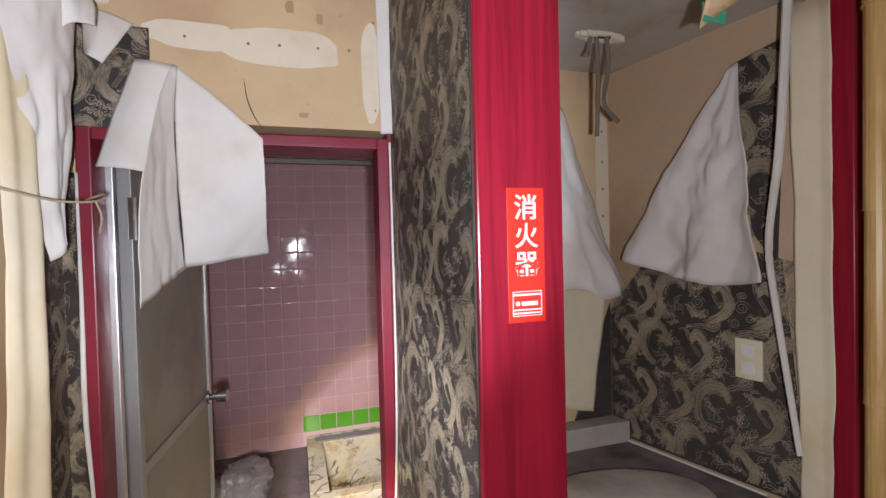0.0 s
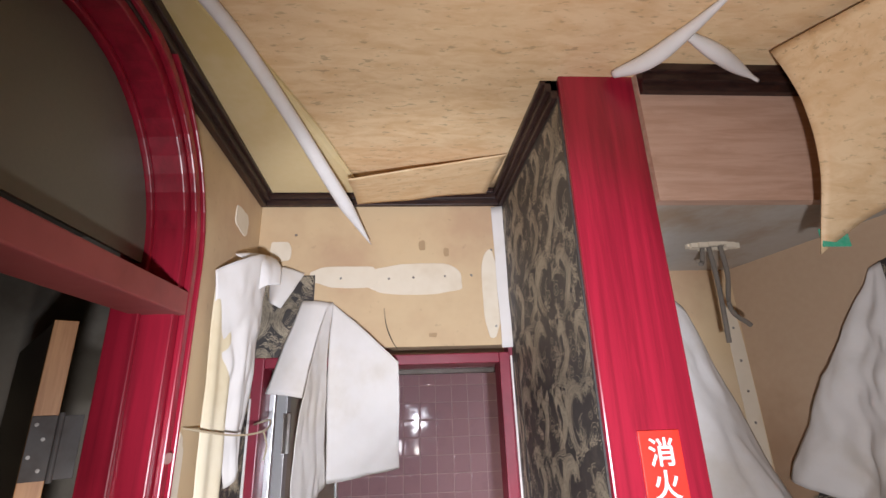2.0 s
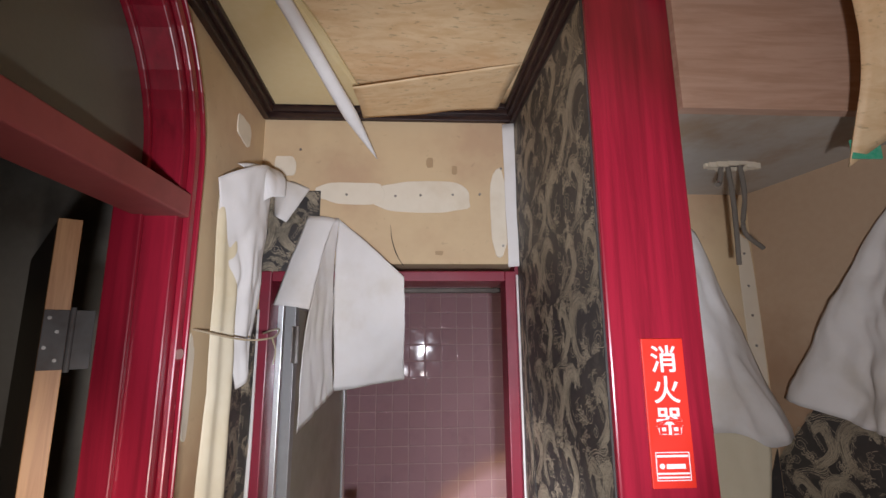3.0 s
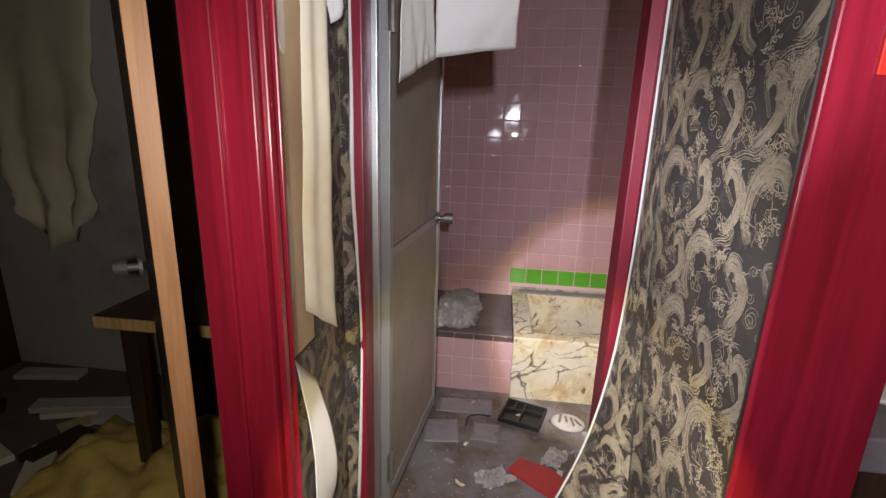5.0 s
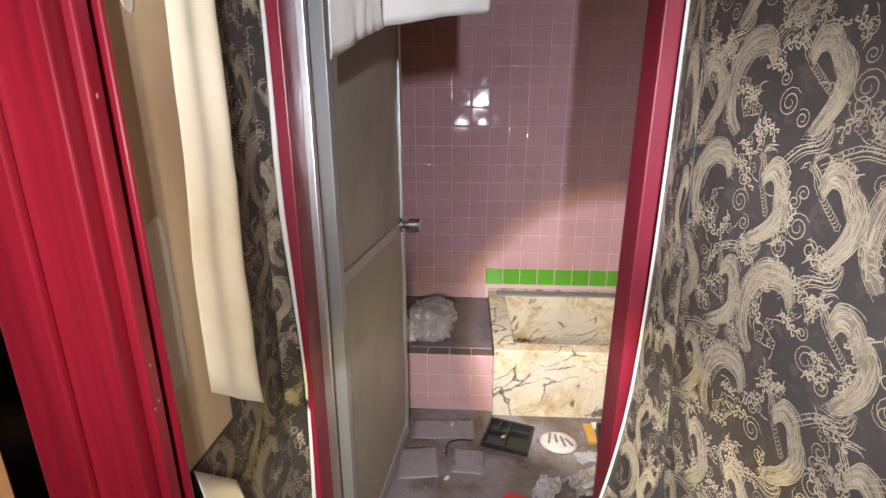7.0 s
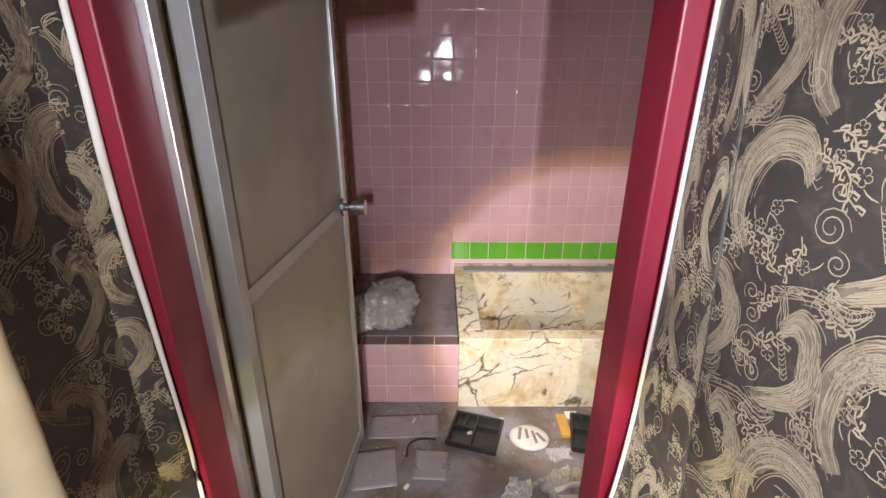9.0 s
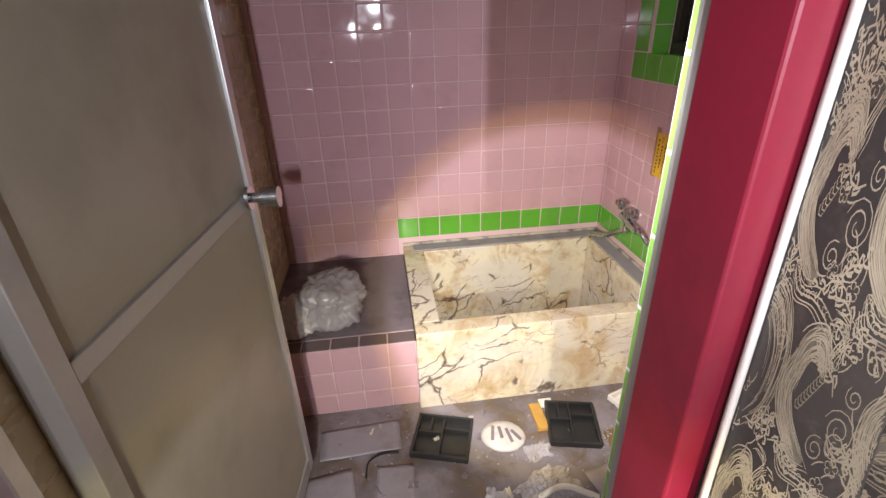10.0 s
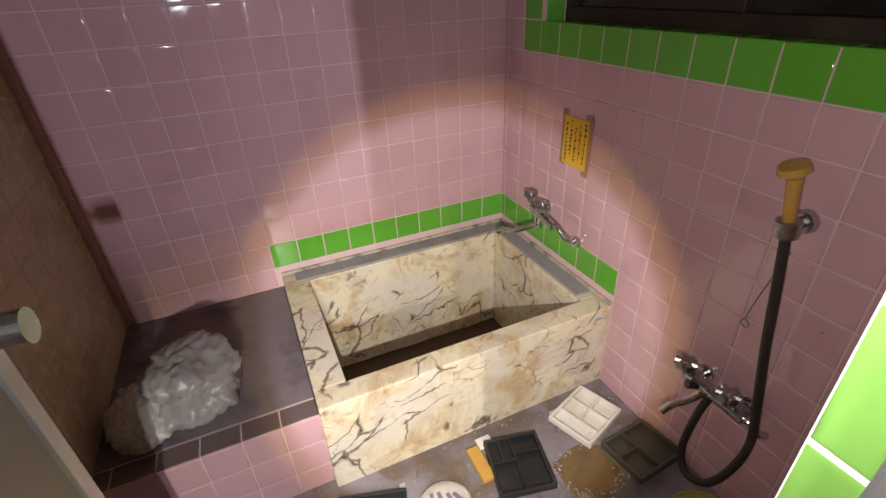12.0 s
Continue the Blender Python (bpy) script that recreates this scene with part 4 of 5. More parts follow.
sheet("lower_strip", [(XW + 0.010, -2.352, 2.00), (XW + 0.030, -2.285, 2.00), (XW + 0.042, -2.268, 0.99), (XW + 0.012, -2.350, 1.05)], YELLOWED, strip, n=24, curl=lambda u, v: (0.005 * math.sin(3.14 * u) + 0.003 * math.sin(9 * u), 0.015 * math.sin(5 * v), 0), rough=0.006, seed=6.0, label="yellowed paper")
tail = thing("torn_wallpaper", "curled white scrap of wallpaper low on the wall", "torn paper")
sheet("scrap", [(XW + 0.010, -2.445, 0.98), (XW + 0.020, -2.36, 0.90), (XW + 0.030, -2.345, 0.55), (XW + 0.012, -2.445, 0.50)], BACKING, tail, curl=lambda u, v: (0.03 * math.sin(3.14 * v), 0, 0), seed=7.0)
twine = thing("twine", "frayed twine tied round the hanging paper strip", "string")
bm = bmesh.new()
tube(bm, curve_points([(XW + 0.002, -2.40, 1.725), (-0.40, -2.28, 1.705), (-0.36, -2.20, 1.71), (-0.37, -2.12, 1.73), (-0.415, -2.083, 1.72)], 6), 0.0022, 6)
part("cord", bm, STRING, twine)
bm = bmesh.new()
tube(bm, curve_points([(-0.362, -2.205, 1.71), (-0.350, -2.215, 1.68), (-0.358, -2.20, 1.65)], 5), 0.0018, 6)
part("frayed_end", bm, STRING, twine)
edge = thing("torn_wallpaper", "white lip of lifted wallpaper along the door casing", "torn paper")
sheet("upper_lip", [(0.245, D - 0.016, 2.30), (0.212, D - 0.006, 2.30), (0.216, D - 0.010, 1.89), (0.245, D - 0.020, 1.89)], BACKING, edge, seed=8.0, rough=0.003)
LIP = curve_points([(0.243, D - 0.012, 1.87), (0.244, D - 0.014, 1.55), (0.243, D - 0.017, 1.30), (0.237, D - 0.026, 1.10), (0.220, D - 0.045, 0.90), (0.188, D - 0.064, 0.73), (0.148, D - 0.080, 0.60), (0.095, D - 0.095, 0.47)], 8)


def lifted(u, v):
    """The paper that has come away beside the casing: u from its free edge to the wall, v along the edge from the top."""
    k = v * (len(LIP) - 1)
    i = min(int(k), len(LIP) - 2)
    p = LIP[i].lerp(LIP[i + 1], k - i)
    q = Vector((0.2449, D - 0.06 - 0.17 * v, p.z))
    r = p.lerp(q, u)
    return r + Vector((-0.010 * math.sin(math.pi * u) * v, 0, 0))


bm = bmesh.new()
for k in range(len(LIP) - 1):
    a, b, w = LIP[k], LIP[k + 1], 0.0075
    back = Vector((0.003, 0.010, 0))
    quad = [(a + Vector((-w, -0.003, 0))), (b + Vector((-w, -0.003, 0))), b, a]
    vs = [bm.verts.new(p) for p in quad] + [bm.verts.new(p + back) for p in quad]
    for idx in ((0, 1, 2, 3), (7, 6, 5, 4), (0, 4, 5, 1), (3, 2, 6, 7)):
        bm.faces.new([vs[i] for i in idx])
bmesh.ops.remove_doubles(bm, verts=bm.verts, dist=0.0004)
part("lower_lip", bm, BACKING, edge, smooth=True)
bm = bmesh.new()
grid = [[bm.verts.new(lifted(i / 12, j / 40)) for i in range(13)] for j in range(41)]
for r, q in zip(grid, grid[1:]):
    for i in range(12):
        bm.faces.new((r[i], r[i + 1], q[i + 1], q[i]))
loose = part("lifted_paper", bm, PAPER, edge, "dark gilt paper curling off the wall", smooth=True)
loose.modifiers.new("thickness", "SOLIDIFY").thickness = 0.0012


def on_loose(u, v):
    z = (1.87 - v) / 1.40
    return lifted(u / 0.20, min(1.0, max(0.0, z))) + Vector((-0.0018, -0.0012, 0))


print_on(edge, "rubbed gilt phoenixes", (0.0007, 0.0005, 0), on_loose, 0.002, 0.198, 0.48, 1.86, None, 13)
lip = thing("torn_wallpaper", "white torn edge of wallpaper beside the dark red casing", "torn paper")
WEST_LIP = curve_points([(-0.440, D - 0.012, 1.78), (-0.438, D - 0.016, 1.50), (-0.439, D - 0.018, 1.28), (-0.430, D - 0.020, 1.10), (-0.421, D - 0.022, 0.87), (-0.428, D - 0.020, 0.60), (-0.440, D - 0.012, 0.35)], 8)
bm = bmesh.new()
tube(bm, WEST_LIP, lambda t: 0.0030 + 0.0025 * math.sin(5 * t) ** 2, 8)
part("torn_edge", bm, BACKING, lip, smooth=True)
bm = bmesh.new()
grid = [[bm.verts.new(p.lerp(Vector((XW + 0.0048, D - 0.055, p.z)), k / 4) + Vector((-0.003, -0.001, 0))) for k in range(5)] for p in WEST_LIP]
for r, q in zip(grid, grid[1:]):
    for i in range(4):
        bm.faces.new((r[i], r[i + 1], q[i + 1], q[i]))
loose = part("lifted_paper", bm, PAPER, lip, "dark gilt paper bellying out of the corner", smooth=True)
loose.modifiers.new("thickness", "SOLIDIFY").thickness = 0.0012


def on_west(u, v):
    k = min(max((1.78 - v) / 1.43, 0.0), 0.9999) * (len(WEST_LIP) - 1)
    p = WEST_LIP[int(k)].lerp(WEST_LIP[int(k) + 1], k % 1)
    return p.lerp(Vector((XW + 0.0048, D - 0.055, p.z)), u / 0.05) + Vector((-0.0012, -0.0030, 0))


print_on(lip, "rubbed gilt scrolls", (-0.0005, 0.0007, 0), on_west, 0.002, 0.048, 0.36, 1.77, None, 17)

# torn sheets in the alcove
al = thing("torn_wallpaper", "large torn wallpaper sheet hanging in the alcove corner", "torn paper")
sheet("sheet_back", [(0.66, D - 0.010, 2.09), (0.77, D - 0.015, 1.99), (0.940, D - 0.06, 1.455), (0.68, D - 0.10, 1.475)], BACKING, al, n=22, curl=lambda u, v: (0, -0.05 * math.sin(3.14 * u) * v, 0.012 * math.sin(9 * u) * v), seed=11.0, rough=0.012, crumple=0.022)
al2 = thing("torn_wallpaper", "crumpled torn wallpaper sheet drooping over the alcove wall", "torn paper")
sheet("sheet_side", [(0.938, -2.43, 2.00), (0.938, -2.455, 2.01), (0.895, -2.548, 1.505), (0.925, -2.10, 1.555)], BACKING, al2, n=44, curl=lambda u, v: (-0.012 * math.sin(3.14 * v) - 0.012 * math.sin(13 * u) * v, 0, -0.030 * math.sin(3.14 * u) * v), seed=12.0, rough=0.014, crumple=0.03)
al3 = thing("torn_wallpaper", "long curled white paper edge down the alcove wall", "torn paper")
bm = bmesh.new()
tube(bm, curve_points([(0.90, -2.600, 2.10), (0.905, -2.575, 1.80), (0.925, -2.535, 1.60), (0.925, -2.55, 1.45), (0.915, -2.605, 1.15)], 8), lambda t: 0.009 - 0.003 * t, 8)
part("curl", bm, BACKING, al3)
sheet("panel", [(0.94, -2.570, 2.09), (0.935, -2.660, 2.09), (0.935, -2.660, 1.00), (0.94, -2.59, 1.00)], YELLOWED, al3, seed=13.0, rough=0.008)
low = thing("torn_wallpaper", "narrow torn paper tongue low on the alcove wall", "torn paper")
sheet("tongue", [(0.66, D - 0.006, 1.48), (0.930, D - 0.006, 1.46), (0.850, D - 0.03, 1.105), (0.70, D - 0.02, 1.15)], YELLOWED, low, n=24, seed=14.0, crumple=0.012)

# ---- ceiling: crown lamp, peeled veneer ----
lamp = thing("ceiling_lamp", "round unlit pressed-glass ceiling lamp", "lamp")
bm = bmesh.new()
rod(bm, (-0.026, -3.030, CEIL - 0.010), (-0.026, -3.030, CEIL - 0.03), 0.150, sides=48)
part("base_ring", bm, BRONZE, lamp)
bm = bmesh.new()
bmesh.ops.create_uvsphere(bm, u_segments=36, v_segments=16, radius=0.136, matrix=Matrix.Translation((-0.026, -3.030, CEIL - 0.03)) @ Matrix.Diagonal((1, 1, 0.42, 1)))
bmesh.ops.delete(bm, geom=[v for v in bm.verts if v.co.z > CEIL - 0.029], context="VERTS")
for v in bm.verts:
    v.co += (v.co - Vector((-0.026, -3.030, CEIL))).normalized() * 0.0030 * math.sin(24 * math.atan2(v.co.y + 3.030, v.co.x + 0.026))
part("glass_shade", bm, CLEAR, lamp, "ribbed cloudy glass shade", smooth=True)
roll = thing("veneer_roll", "rolled-up strip of peeled ceiling veneer hanging down", "torn veneer")
bm = bmesh.new()
tube(bm, curve_points([(-0.405, -3.02, CEIL - 0.02), (-0.368, -2.88, CEIL - 0.024), (-0.328, -2.72, CEIL - 0.032), (-0.278, -2.50, CEIL - 0.055), (-0.215, -2.30, CEIL - 0.115), (-0.142, -2.15, CEIL - 0.200)], 8), lambda t: 0.010 + 0.008 * t if t < 0.85 else 0.0168 - 0.105 * (t - 0.85), 14)
part("roll", bm, BACKING, roll, smooth=True)
sag = thing("peeled_veneer", "plywood veneer peeled from the ceiling edge", "torn veneer")
sheet("veneer", [(-0.19, -2.30, CEIL - 0.085), (0.21, -2.30, CEIL - 0.016), (0.19, D - 0.04, CEIL - 0.02), (-0.185, D - 0.045, CEIL - 0.055)], VENEER, sag, seed=15.0, rough=0.004)
hang = thing("peeled_veneer", "large plywood veneer sheet hanging from the ceiling", "torn veneer")
sheet("veneer", [(0.78, -3.05, CEIL - 0.02), (0.60, -2.72, CEIL - 0.03), (0.625, -2.66, 1.975), (0.88, -2.80, 2.06)], VENEER, hang, n=22, curl=lambda u, v: (0.04 * math.sin(3.14 * v) * (1 - u), -0.05 * math.sin(3.14 * v), 0.03 * math.sin(3.14 * u) * v), seed=16.0, rough=0.004, thick=0.003)
bm = bmesh.new()
box(bm, 0.625, 0.672, -2.674, -2.669, 1.982, 2.012, 0.001)
part("foil_label", bm, HOLO, hang, "shiny green and silver foil label")
curl1 = thing("peeled_veneer", "two curled tongues of veneer beside the post head", "torn veneer")
for pts in ([(0.345, -2.635, CEIL - 0.022), (0.39, -2.69, CEIL - 0.03), (0.43, -2.76, CEIL - 0.022), (0.47, -2.90, CEIL - 0.018)], [(0.44, -2.75, CEIL - 0.020), (0.50, -2.72, CEIL - 0.032), (0.56, -2.68, CEIL - 0.035), (0.61, -2.655, CEIL - 0.045)]):
    bm = bmesh.new()
    tube(bm, curve_points(pts, 8), lambda t: 0.004 + 0.012 * math.sin(3.14 * min(1, t + 0.1)), 10)
    part("curl", bm, BACKING, curl1, smooth=True)

bm = bmesh.new()
slab(bm, [(x, y, CEIL - 0.0155) for x, y in ((XW + 0.034, D - 0.036), (-0.17, D - 0.036), (-0.24, -2.40), (-0.345, -2.78), (-0.42, -2.98), (XW + 0.034, -3.0))], (0, 0, 0.006))
part("bare_patch", bm, worn("yellowed_ceiling_board", (0.66, 0.53, 0.30), (0.55, 0.40, 0.14), 0.8, 50, 2.5, 0.8), sag, "yellowed bare board where the veneer is gone")
bm = bmesh.new()
for z in (1.58, 1.68, 1.76, 1.84, 1.93, 2.00):
    rod(bm, (0.925 - 0.004 * (z - 1.5), D + 0.001, z), (0.925 - 0.004 * (z - 1.5), D - 0.003, z), 0.0035, sides=8)
part("nail_row", bm, STEEL, wall_door, "row of nail heads down a joint")
bm = bmesh.new()
for i, (x, z, w, h) in enumerate(((0.925, 1.76, 0.022, 0.24),)):
    blob_patch(bm, (x, D - 0.0002, z), (1, 0, 0), (0, 0, 1), w, h, 30, 0.0009 + 0.0005 * i, i * 2.1 + 9)
part("filler_patch", bm, FILLER, wall_door)
# black slab paints the shade behind the tear
bm = bmesh.new()
slab(bm, [(x, D - 0.034, z) for x, z in ((0.675, 1.995), (0.69, 2.03), (0.71, 1.97), (0.735, 1.90), (0.705, 1.90), (0.69, 1.94))], (0, 0.004, 0))
part("torn_hole", bm, INK_AND_DARK, al, "dark hole torn in the sheet")

# hole in the soffit with hanging cables
hole = thing("soffit_hole", "ragged hole broken in the soffit with hanging cables", "hole")
# black patch under the soffit paints the shade inside the hole
bm = bmesh.new()
blob_patch(bm, (0.71, -2.285, 2.0998), (1, 0, 0), (0, -1, 0), 0.052, 0.016, 22, 0.0015, 2.0)
part("opening", bm, INK_AND_DARK, hole)
bm = bmesh.new()
for k in range(14):
    a = 6.28 * k / 14
    x, y = 0.71 + 0.055 * math.cos(a), -2.285 + 0.019 * math.sin(a)
    box(bm, x - 0.012, x + 0.012, y - 0.004, y + 0.004, 2.094 - 0.008 * random.random(), 2.101)
part("broken_rim", bm, FILLER, hole, "broken plasterboard rim")
for pts in ([(0.70, -2.285, 2.10), (0.715, -2.27, 2.0), (0.725, -2.25, 1.87)], [(0.73, -2.285, 2.10), (0.745, -2.27, 2.03), (0.74, -2.26, 1.95), (0.79, -2.25, 1.91)], [(0.685, -2.285, 2.10), (0.68, -2.28, 2.06), (0.67, -2.285, 2.05)]):
    bm = bmesh.new()
    tube(bm, curve_points(pts, 6), 0.0055, 8)
    part("cable", bm, CABLE, hole)

# alcove fittings
outlet = thing("wall_outlet", "beige double wall socket on dark wallpaper", "socket")
bm = bmesh.new()
box(bm, 0.9385, 0.9445, -2.505, -2.440, 1.280, 1.373, 0.002)
part("cover_plate", bm, YELLOWED, outlet)
for z in (1.347, 1.306):
    bm = bmesh.new()
    box(bm, 0.9365, 0.9384, -2.489, -2.457, z - 0.014, z + 0.014, 0.001)
    part("socket", bm, WHITE, outlet)
vanity = thing("washstand", "dusty washstand top with an inset basin", "washstand")
bm = bmesh.new()
box(bm, 0.365, 0.944, -2.60, D - 0.004, 0.965, 1.020, 0.004)
part("worktop", bm, LEDGE_TOP, vanity)
bm = bmesh.new()
box(bm, 0.365, 0.944, -2.58, D - 0.004, HALL, 0.9645)
part("cabinet_body", bm, DARKWOOD, vanity)
bm = bmesh.new()
box(bm, 0.365, 0.943, D - 0.075, D - 0.005, 1.0205, 1.082, 0.004)
part("backsplash", bm, worn("grey_splash", (0.44, 0.40, 0.36), (0.28, 0.23, 0.19), 0.6), vanity, "grey ledge behind the basin")
bm = bmesh.new()
bmesh.ops.create_uvsphere(bm, u_segments=32, v_segments=16, radius=1.0, matrix=Matrix.Translation((0.66, -2.40, 1.024)) @ Matrix.Diagonal((0.21, 0.155, 0.022, 1)))
part("basin_rim", bm, PORCELAIN, vanity, "grimy oval porcelain basin", smooth=True)
bm = bmesh.new()
tube(bm, [(0.938, -2.11, 1.024), (0.936, -2.30, 1.026), (0.930, -2.52, 1.029)], 0.003, 8)
part("sealant", bm, WHITE, vanity, "lifting white sealant strip")

# red post and bamboo at the right-hand side of the alcove
rpost = thing("post", "red painted post beside a bamboo strip", "post", kind="structure")
bm = bmesh.new()
box(bm, 0.985, 1.024, -2.668, -2.601, HALL, CEIL, 0.003)
part("shaft", bm, RED, rpost)
bam = thing("bamboo_pole", "pale bamboo pole with dark joints", "bamboo")
bm = bmesh.new()
zs = [HALL + 0.0, 0.55, 0.92, 1.29, 1.66, 2.03, CEIL - 0.02]
for a, b in zip(zs, zs[1:]):
    rod(bm, (0.966, -2.735, a), (0.966, -2.735, b - 0.004), 0.030, 0.028, 20)
    rod(bm, (0.966, -2.735, b - 0.004), (0.966, -2.735, b), 0.0315, sides=20)
part("culm", bm, BAMBOO, bam, smooth=False)

# ---- dark room behind the arch ----
table = thing("table", "low dark table with a pale edge in the dark room", "table")
bm = bmesh.new()
box(bm, -1.215, -0.78, -2.03, -1.60, 0.822, 0.862, 0.003)
part("tabletop", bm, DARKWOOD, table)
bm = bmesh.new()
box(bm, -1.215, -0.78, -2.036, -2.0305, 0.824, 0.858)
part("edge_band", bm, BAMBOO, table, "pale edge band")
for x in (-1.18, -0.86):
    for y in (-1.98, -1.65):
        bm = bmesh.new()
        box(bm, x, x + 0.05, y, y + 0.05, HALL, 0.8215, 0.002)
        part("leg", bm, DARKWOOD, table)
cupboard = thing("cupboard", "tall black cupboard in the corner of the dark room", "cupboard")
bm = bmesh.new()
box(bm, -3.0, -2.42, -1.66, -1.16, HALL, 2.15, 0.004)
part("carcass", bm, DARKWOOD, cupboard)
for k in range(2):
    bm = bmesh.new()
    box(bm, -2.99 + 0.285 * k, -2.715 + 0.285 * k, -1.676, -1.661, HALL + 0.05, 2.12, 0.003)
    part("cupboard_door", bm, DARKWOOD, cupboard)
drape = thing("torn_wallpaper", "torn paper hanging off the wall of the dark room", "torn paper")
sheet("sheet", [(-2.40, -1.17, 1.90), (-1.72, -1.17, 1.92), (-1.78, -1.24, 1.02), (-2.15, -1.26, 1.10)], YELLOWED, drape, curl=lambda u, v: (0, -0.10 * abs(math.sin(9 * u)) * v, -0.2 * math.sin(3.1 * u) * v), seed=21.0, rough=0.04)
quilt = thing("quilt", "crumpled yellow quilt on the floor of the dark room", "quilt")
bm = bmesh.new()
bmesh.ops.create_grid(bm, x_segments=30, y_segments=30, size=0.5)
for v in bm.verts:
    d = 1 - max(abs(v.co.x), abs(v.co.y)) / 0.5
    v.co.z = 0.012 + min(1, 3 * d) * (0.12 + 0.16 * abs(noise.noise(v.co * 3.1)) + 0.05 * noise.noise(v.co * 9))
    v.co = Matrix.Translation((-1.15, -2.02, HALL)) @ Matrix.Diagonal((0.8, 0.75, 1, 1)) @ v.co
q = part("cover", bm, INSULATION, quilt, smooth=True)
for i in range(16):
    x, y = random.uniform(-2.4, -1.0), random.uniform(-2.0, -1.25)
    junk = thing("rubble", "broken board and paper littering the dark room floor", "rubble", "litter in the dark room")
    bm = bmesh.new()
    box(bm, -random.uniform(0.05, 0.22), random.uniform(0.05, 0.2), -0.04, 0.05, 0, random.uniform(0.006, 0.03), 0.002)
    bm.transform(Matrix.Translation((x, y, HALL + 0.001)) @ pose(0, 0, 0, 0, 0, random.uniform(0, 180)))
    part("piece", bm, random.choice((CLEAR, YELLOWED, DARKWOOD, BOARD)), junk)

# ---- bathroom: ledge and tub ----
PLAN[0] = None
LZ, LY = 0.318, -0.765
ledge = solid("ledge", [(XL, 0.020, LY, 0.0, 0.0, LZ - 0.004)], GROUT, "low pink tiled ledge beside the bathtub with a stained top", "ledge")
bm = bmesh.new()
box(bm, XL + 0.001, 0.019, LY + 0.075, -0.005, LZ - 0.004, LZ, 0.001)
part("ledge_top", bm, LEDGE_TOP, ledge, "dark stained cement top")
tub = thing("bathtub", "built-in cream marble bathtub with brown veins", "bathtub")
TX0, TX1, TY0, TZ = 0.0205, XR - 0.0005, -0.798, 0.366
IX0, IX1, IY0, IY1 = 0.122, 1.012, -0.718, -0.092
for name, b in (("front_slab", (TX0, TX1, TY0, IY0, -0.22, TZ)), ("left_slab", (TX0, IX0, IY0 + 0.0002, -0.002, -0.22, TZ - 0.0006)), ("right_slab", (IX1, TX1, IY0 + 0.0002, -0.002, -0.22, TZ - 0.0006)), ("back_slab", (IX0 + 0.0002, IX1 - 0.0002, IY1, -0.002, -0.22, TZ - 0.001)), ("bottom", (IX0 + 0.0004, IX1 - 0.0004, IY0 + 0.0004, IY1 - 0.0004, -0.22, -0.17))):
    bm = bmesh.new()
    box(bm, *b, bevel=0.004)
    part(name, bm, MARBLE, tub)
# dark brown, slightly uneven layer laid over the tub bottom
bm = bmesh.new()
bmesh.ops.create_grid(bm, x_segments=30, y_segments=22, size=0.5)
for v in bm.verts:
    v.co = Vector(((IX0 + IX1) / 2 + v.co.x * (IX1 - IX0 - 0.002), (IY0 + IY1) / 2 + v.co.y * (IY1 - IY0 - 0.002), -0.155 + 0.006 * noise.noise(v.co * 9)))
part("bottom_layer", bm, worn("brown_tub_layer", (0.085, 0.052, 0.026), (0.05, 0.03, 0.016), 0.45, 40, 7, 0.7, bump=0.4), tub, "dark brown layer over the bottom", smooth=True)
bm = bmesh.new()
box(bm, IX0 - 0.05, TX1, IY1 + 0.012, -0.003, TZ + 0.0002, TZ + 0.006, 0.002)
box(bm, IX1 + 0.012, TX1, IY0 + 0.03, IY1 + 0.0115, TZ + 0.0002, TZ + 0.0055, 0.002)
part("rim_cement", bm, CEMENT, tub, "grey cement bed round the rim")
bm = bmesh.new()
box(bm, TX0, TX1, -0.014, -0.005, TZ + 0.0062, 0.386, 0.003)
box(bm, TX1 - 0.012, TX1, TY0, -0.0145, TZ + 0.0062, 0.386, 0.003)
part("caulk", bm, worn("dirty_caulk", (0.50, 0.44, 0.36), (0.08, 0.06, 0.05), 0.7, 40, 16, 0.9), tub, "mouldy white caulk line")

bm = bmesh.new()
box(bm, 0.0175, 0.0203, LY + 0.001, -0.006, LZ - 0.004, LZ + 0.0015)
part("open_joint", bm, INK_AND_DARK, ledge, "black open joint against the bathtub")
bm = bmesh.new()
for k in range(46):
    y, z, r = random.uniform(-1.7, -0.1), random.uniform(0.3, 1.15), random.uniform(0.0012, 0.003)
    rod(bm, (XR - 0.0018, y, z), (XR - 0.0026, y, z), r, r * 0.8, 7)
for k in range(30):
    x, z, r = random.uniform(-0.5, 1.05), random.uniform(0.55, 1.7), random.uniform(0.0010, 0.0022)
    rod(bm, (x, -0.0018, z), (x, -0.0026, z), r, r * 0.8, 7)
tagged(part("specks", bm, LEDGE_TOP), "dark specks of dirt on the pink tiles", "dirt", kind="stuff")

bm = bmesh.new()
box(bm, 1.030, 1.056, TY0 - 0.0010, TY0 - 0.0001, 0.322, 0.333, 0.0003)
part("sticker", bm, worn("faded_blue_sticker", (0.20, 0.32, 0.55), (0.45, 0.50, 0.58), 0.5), tub, "small faded blue sticker")

# ---- tap over the tub ----
tap = thing("bath_tap", "pitted chrome wall tap with a swivel spout", "tap")
bm = bmesh.new()
tube(bm, curve_points([(1.035, -0.40, 0.545), (1.03, -0.33, 0.50), (1.01, -0.26, 0.455), (0.99, -0.19, 0.435), (0.985, -0.165, 0.41)], 8), 0.0125, 14)
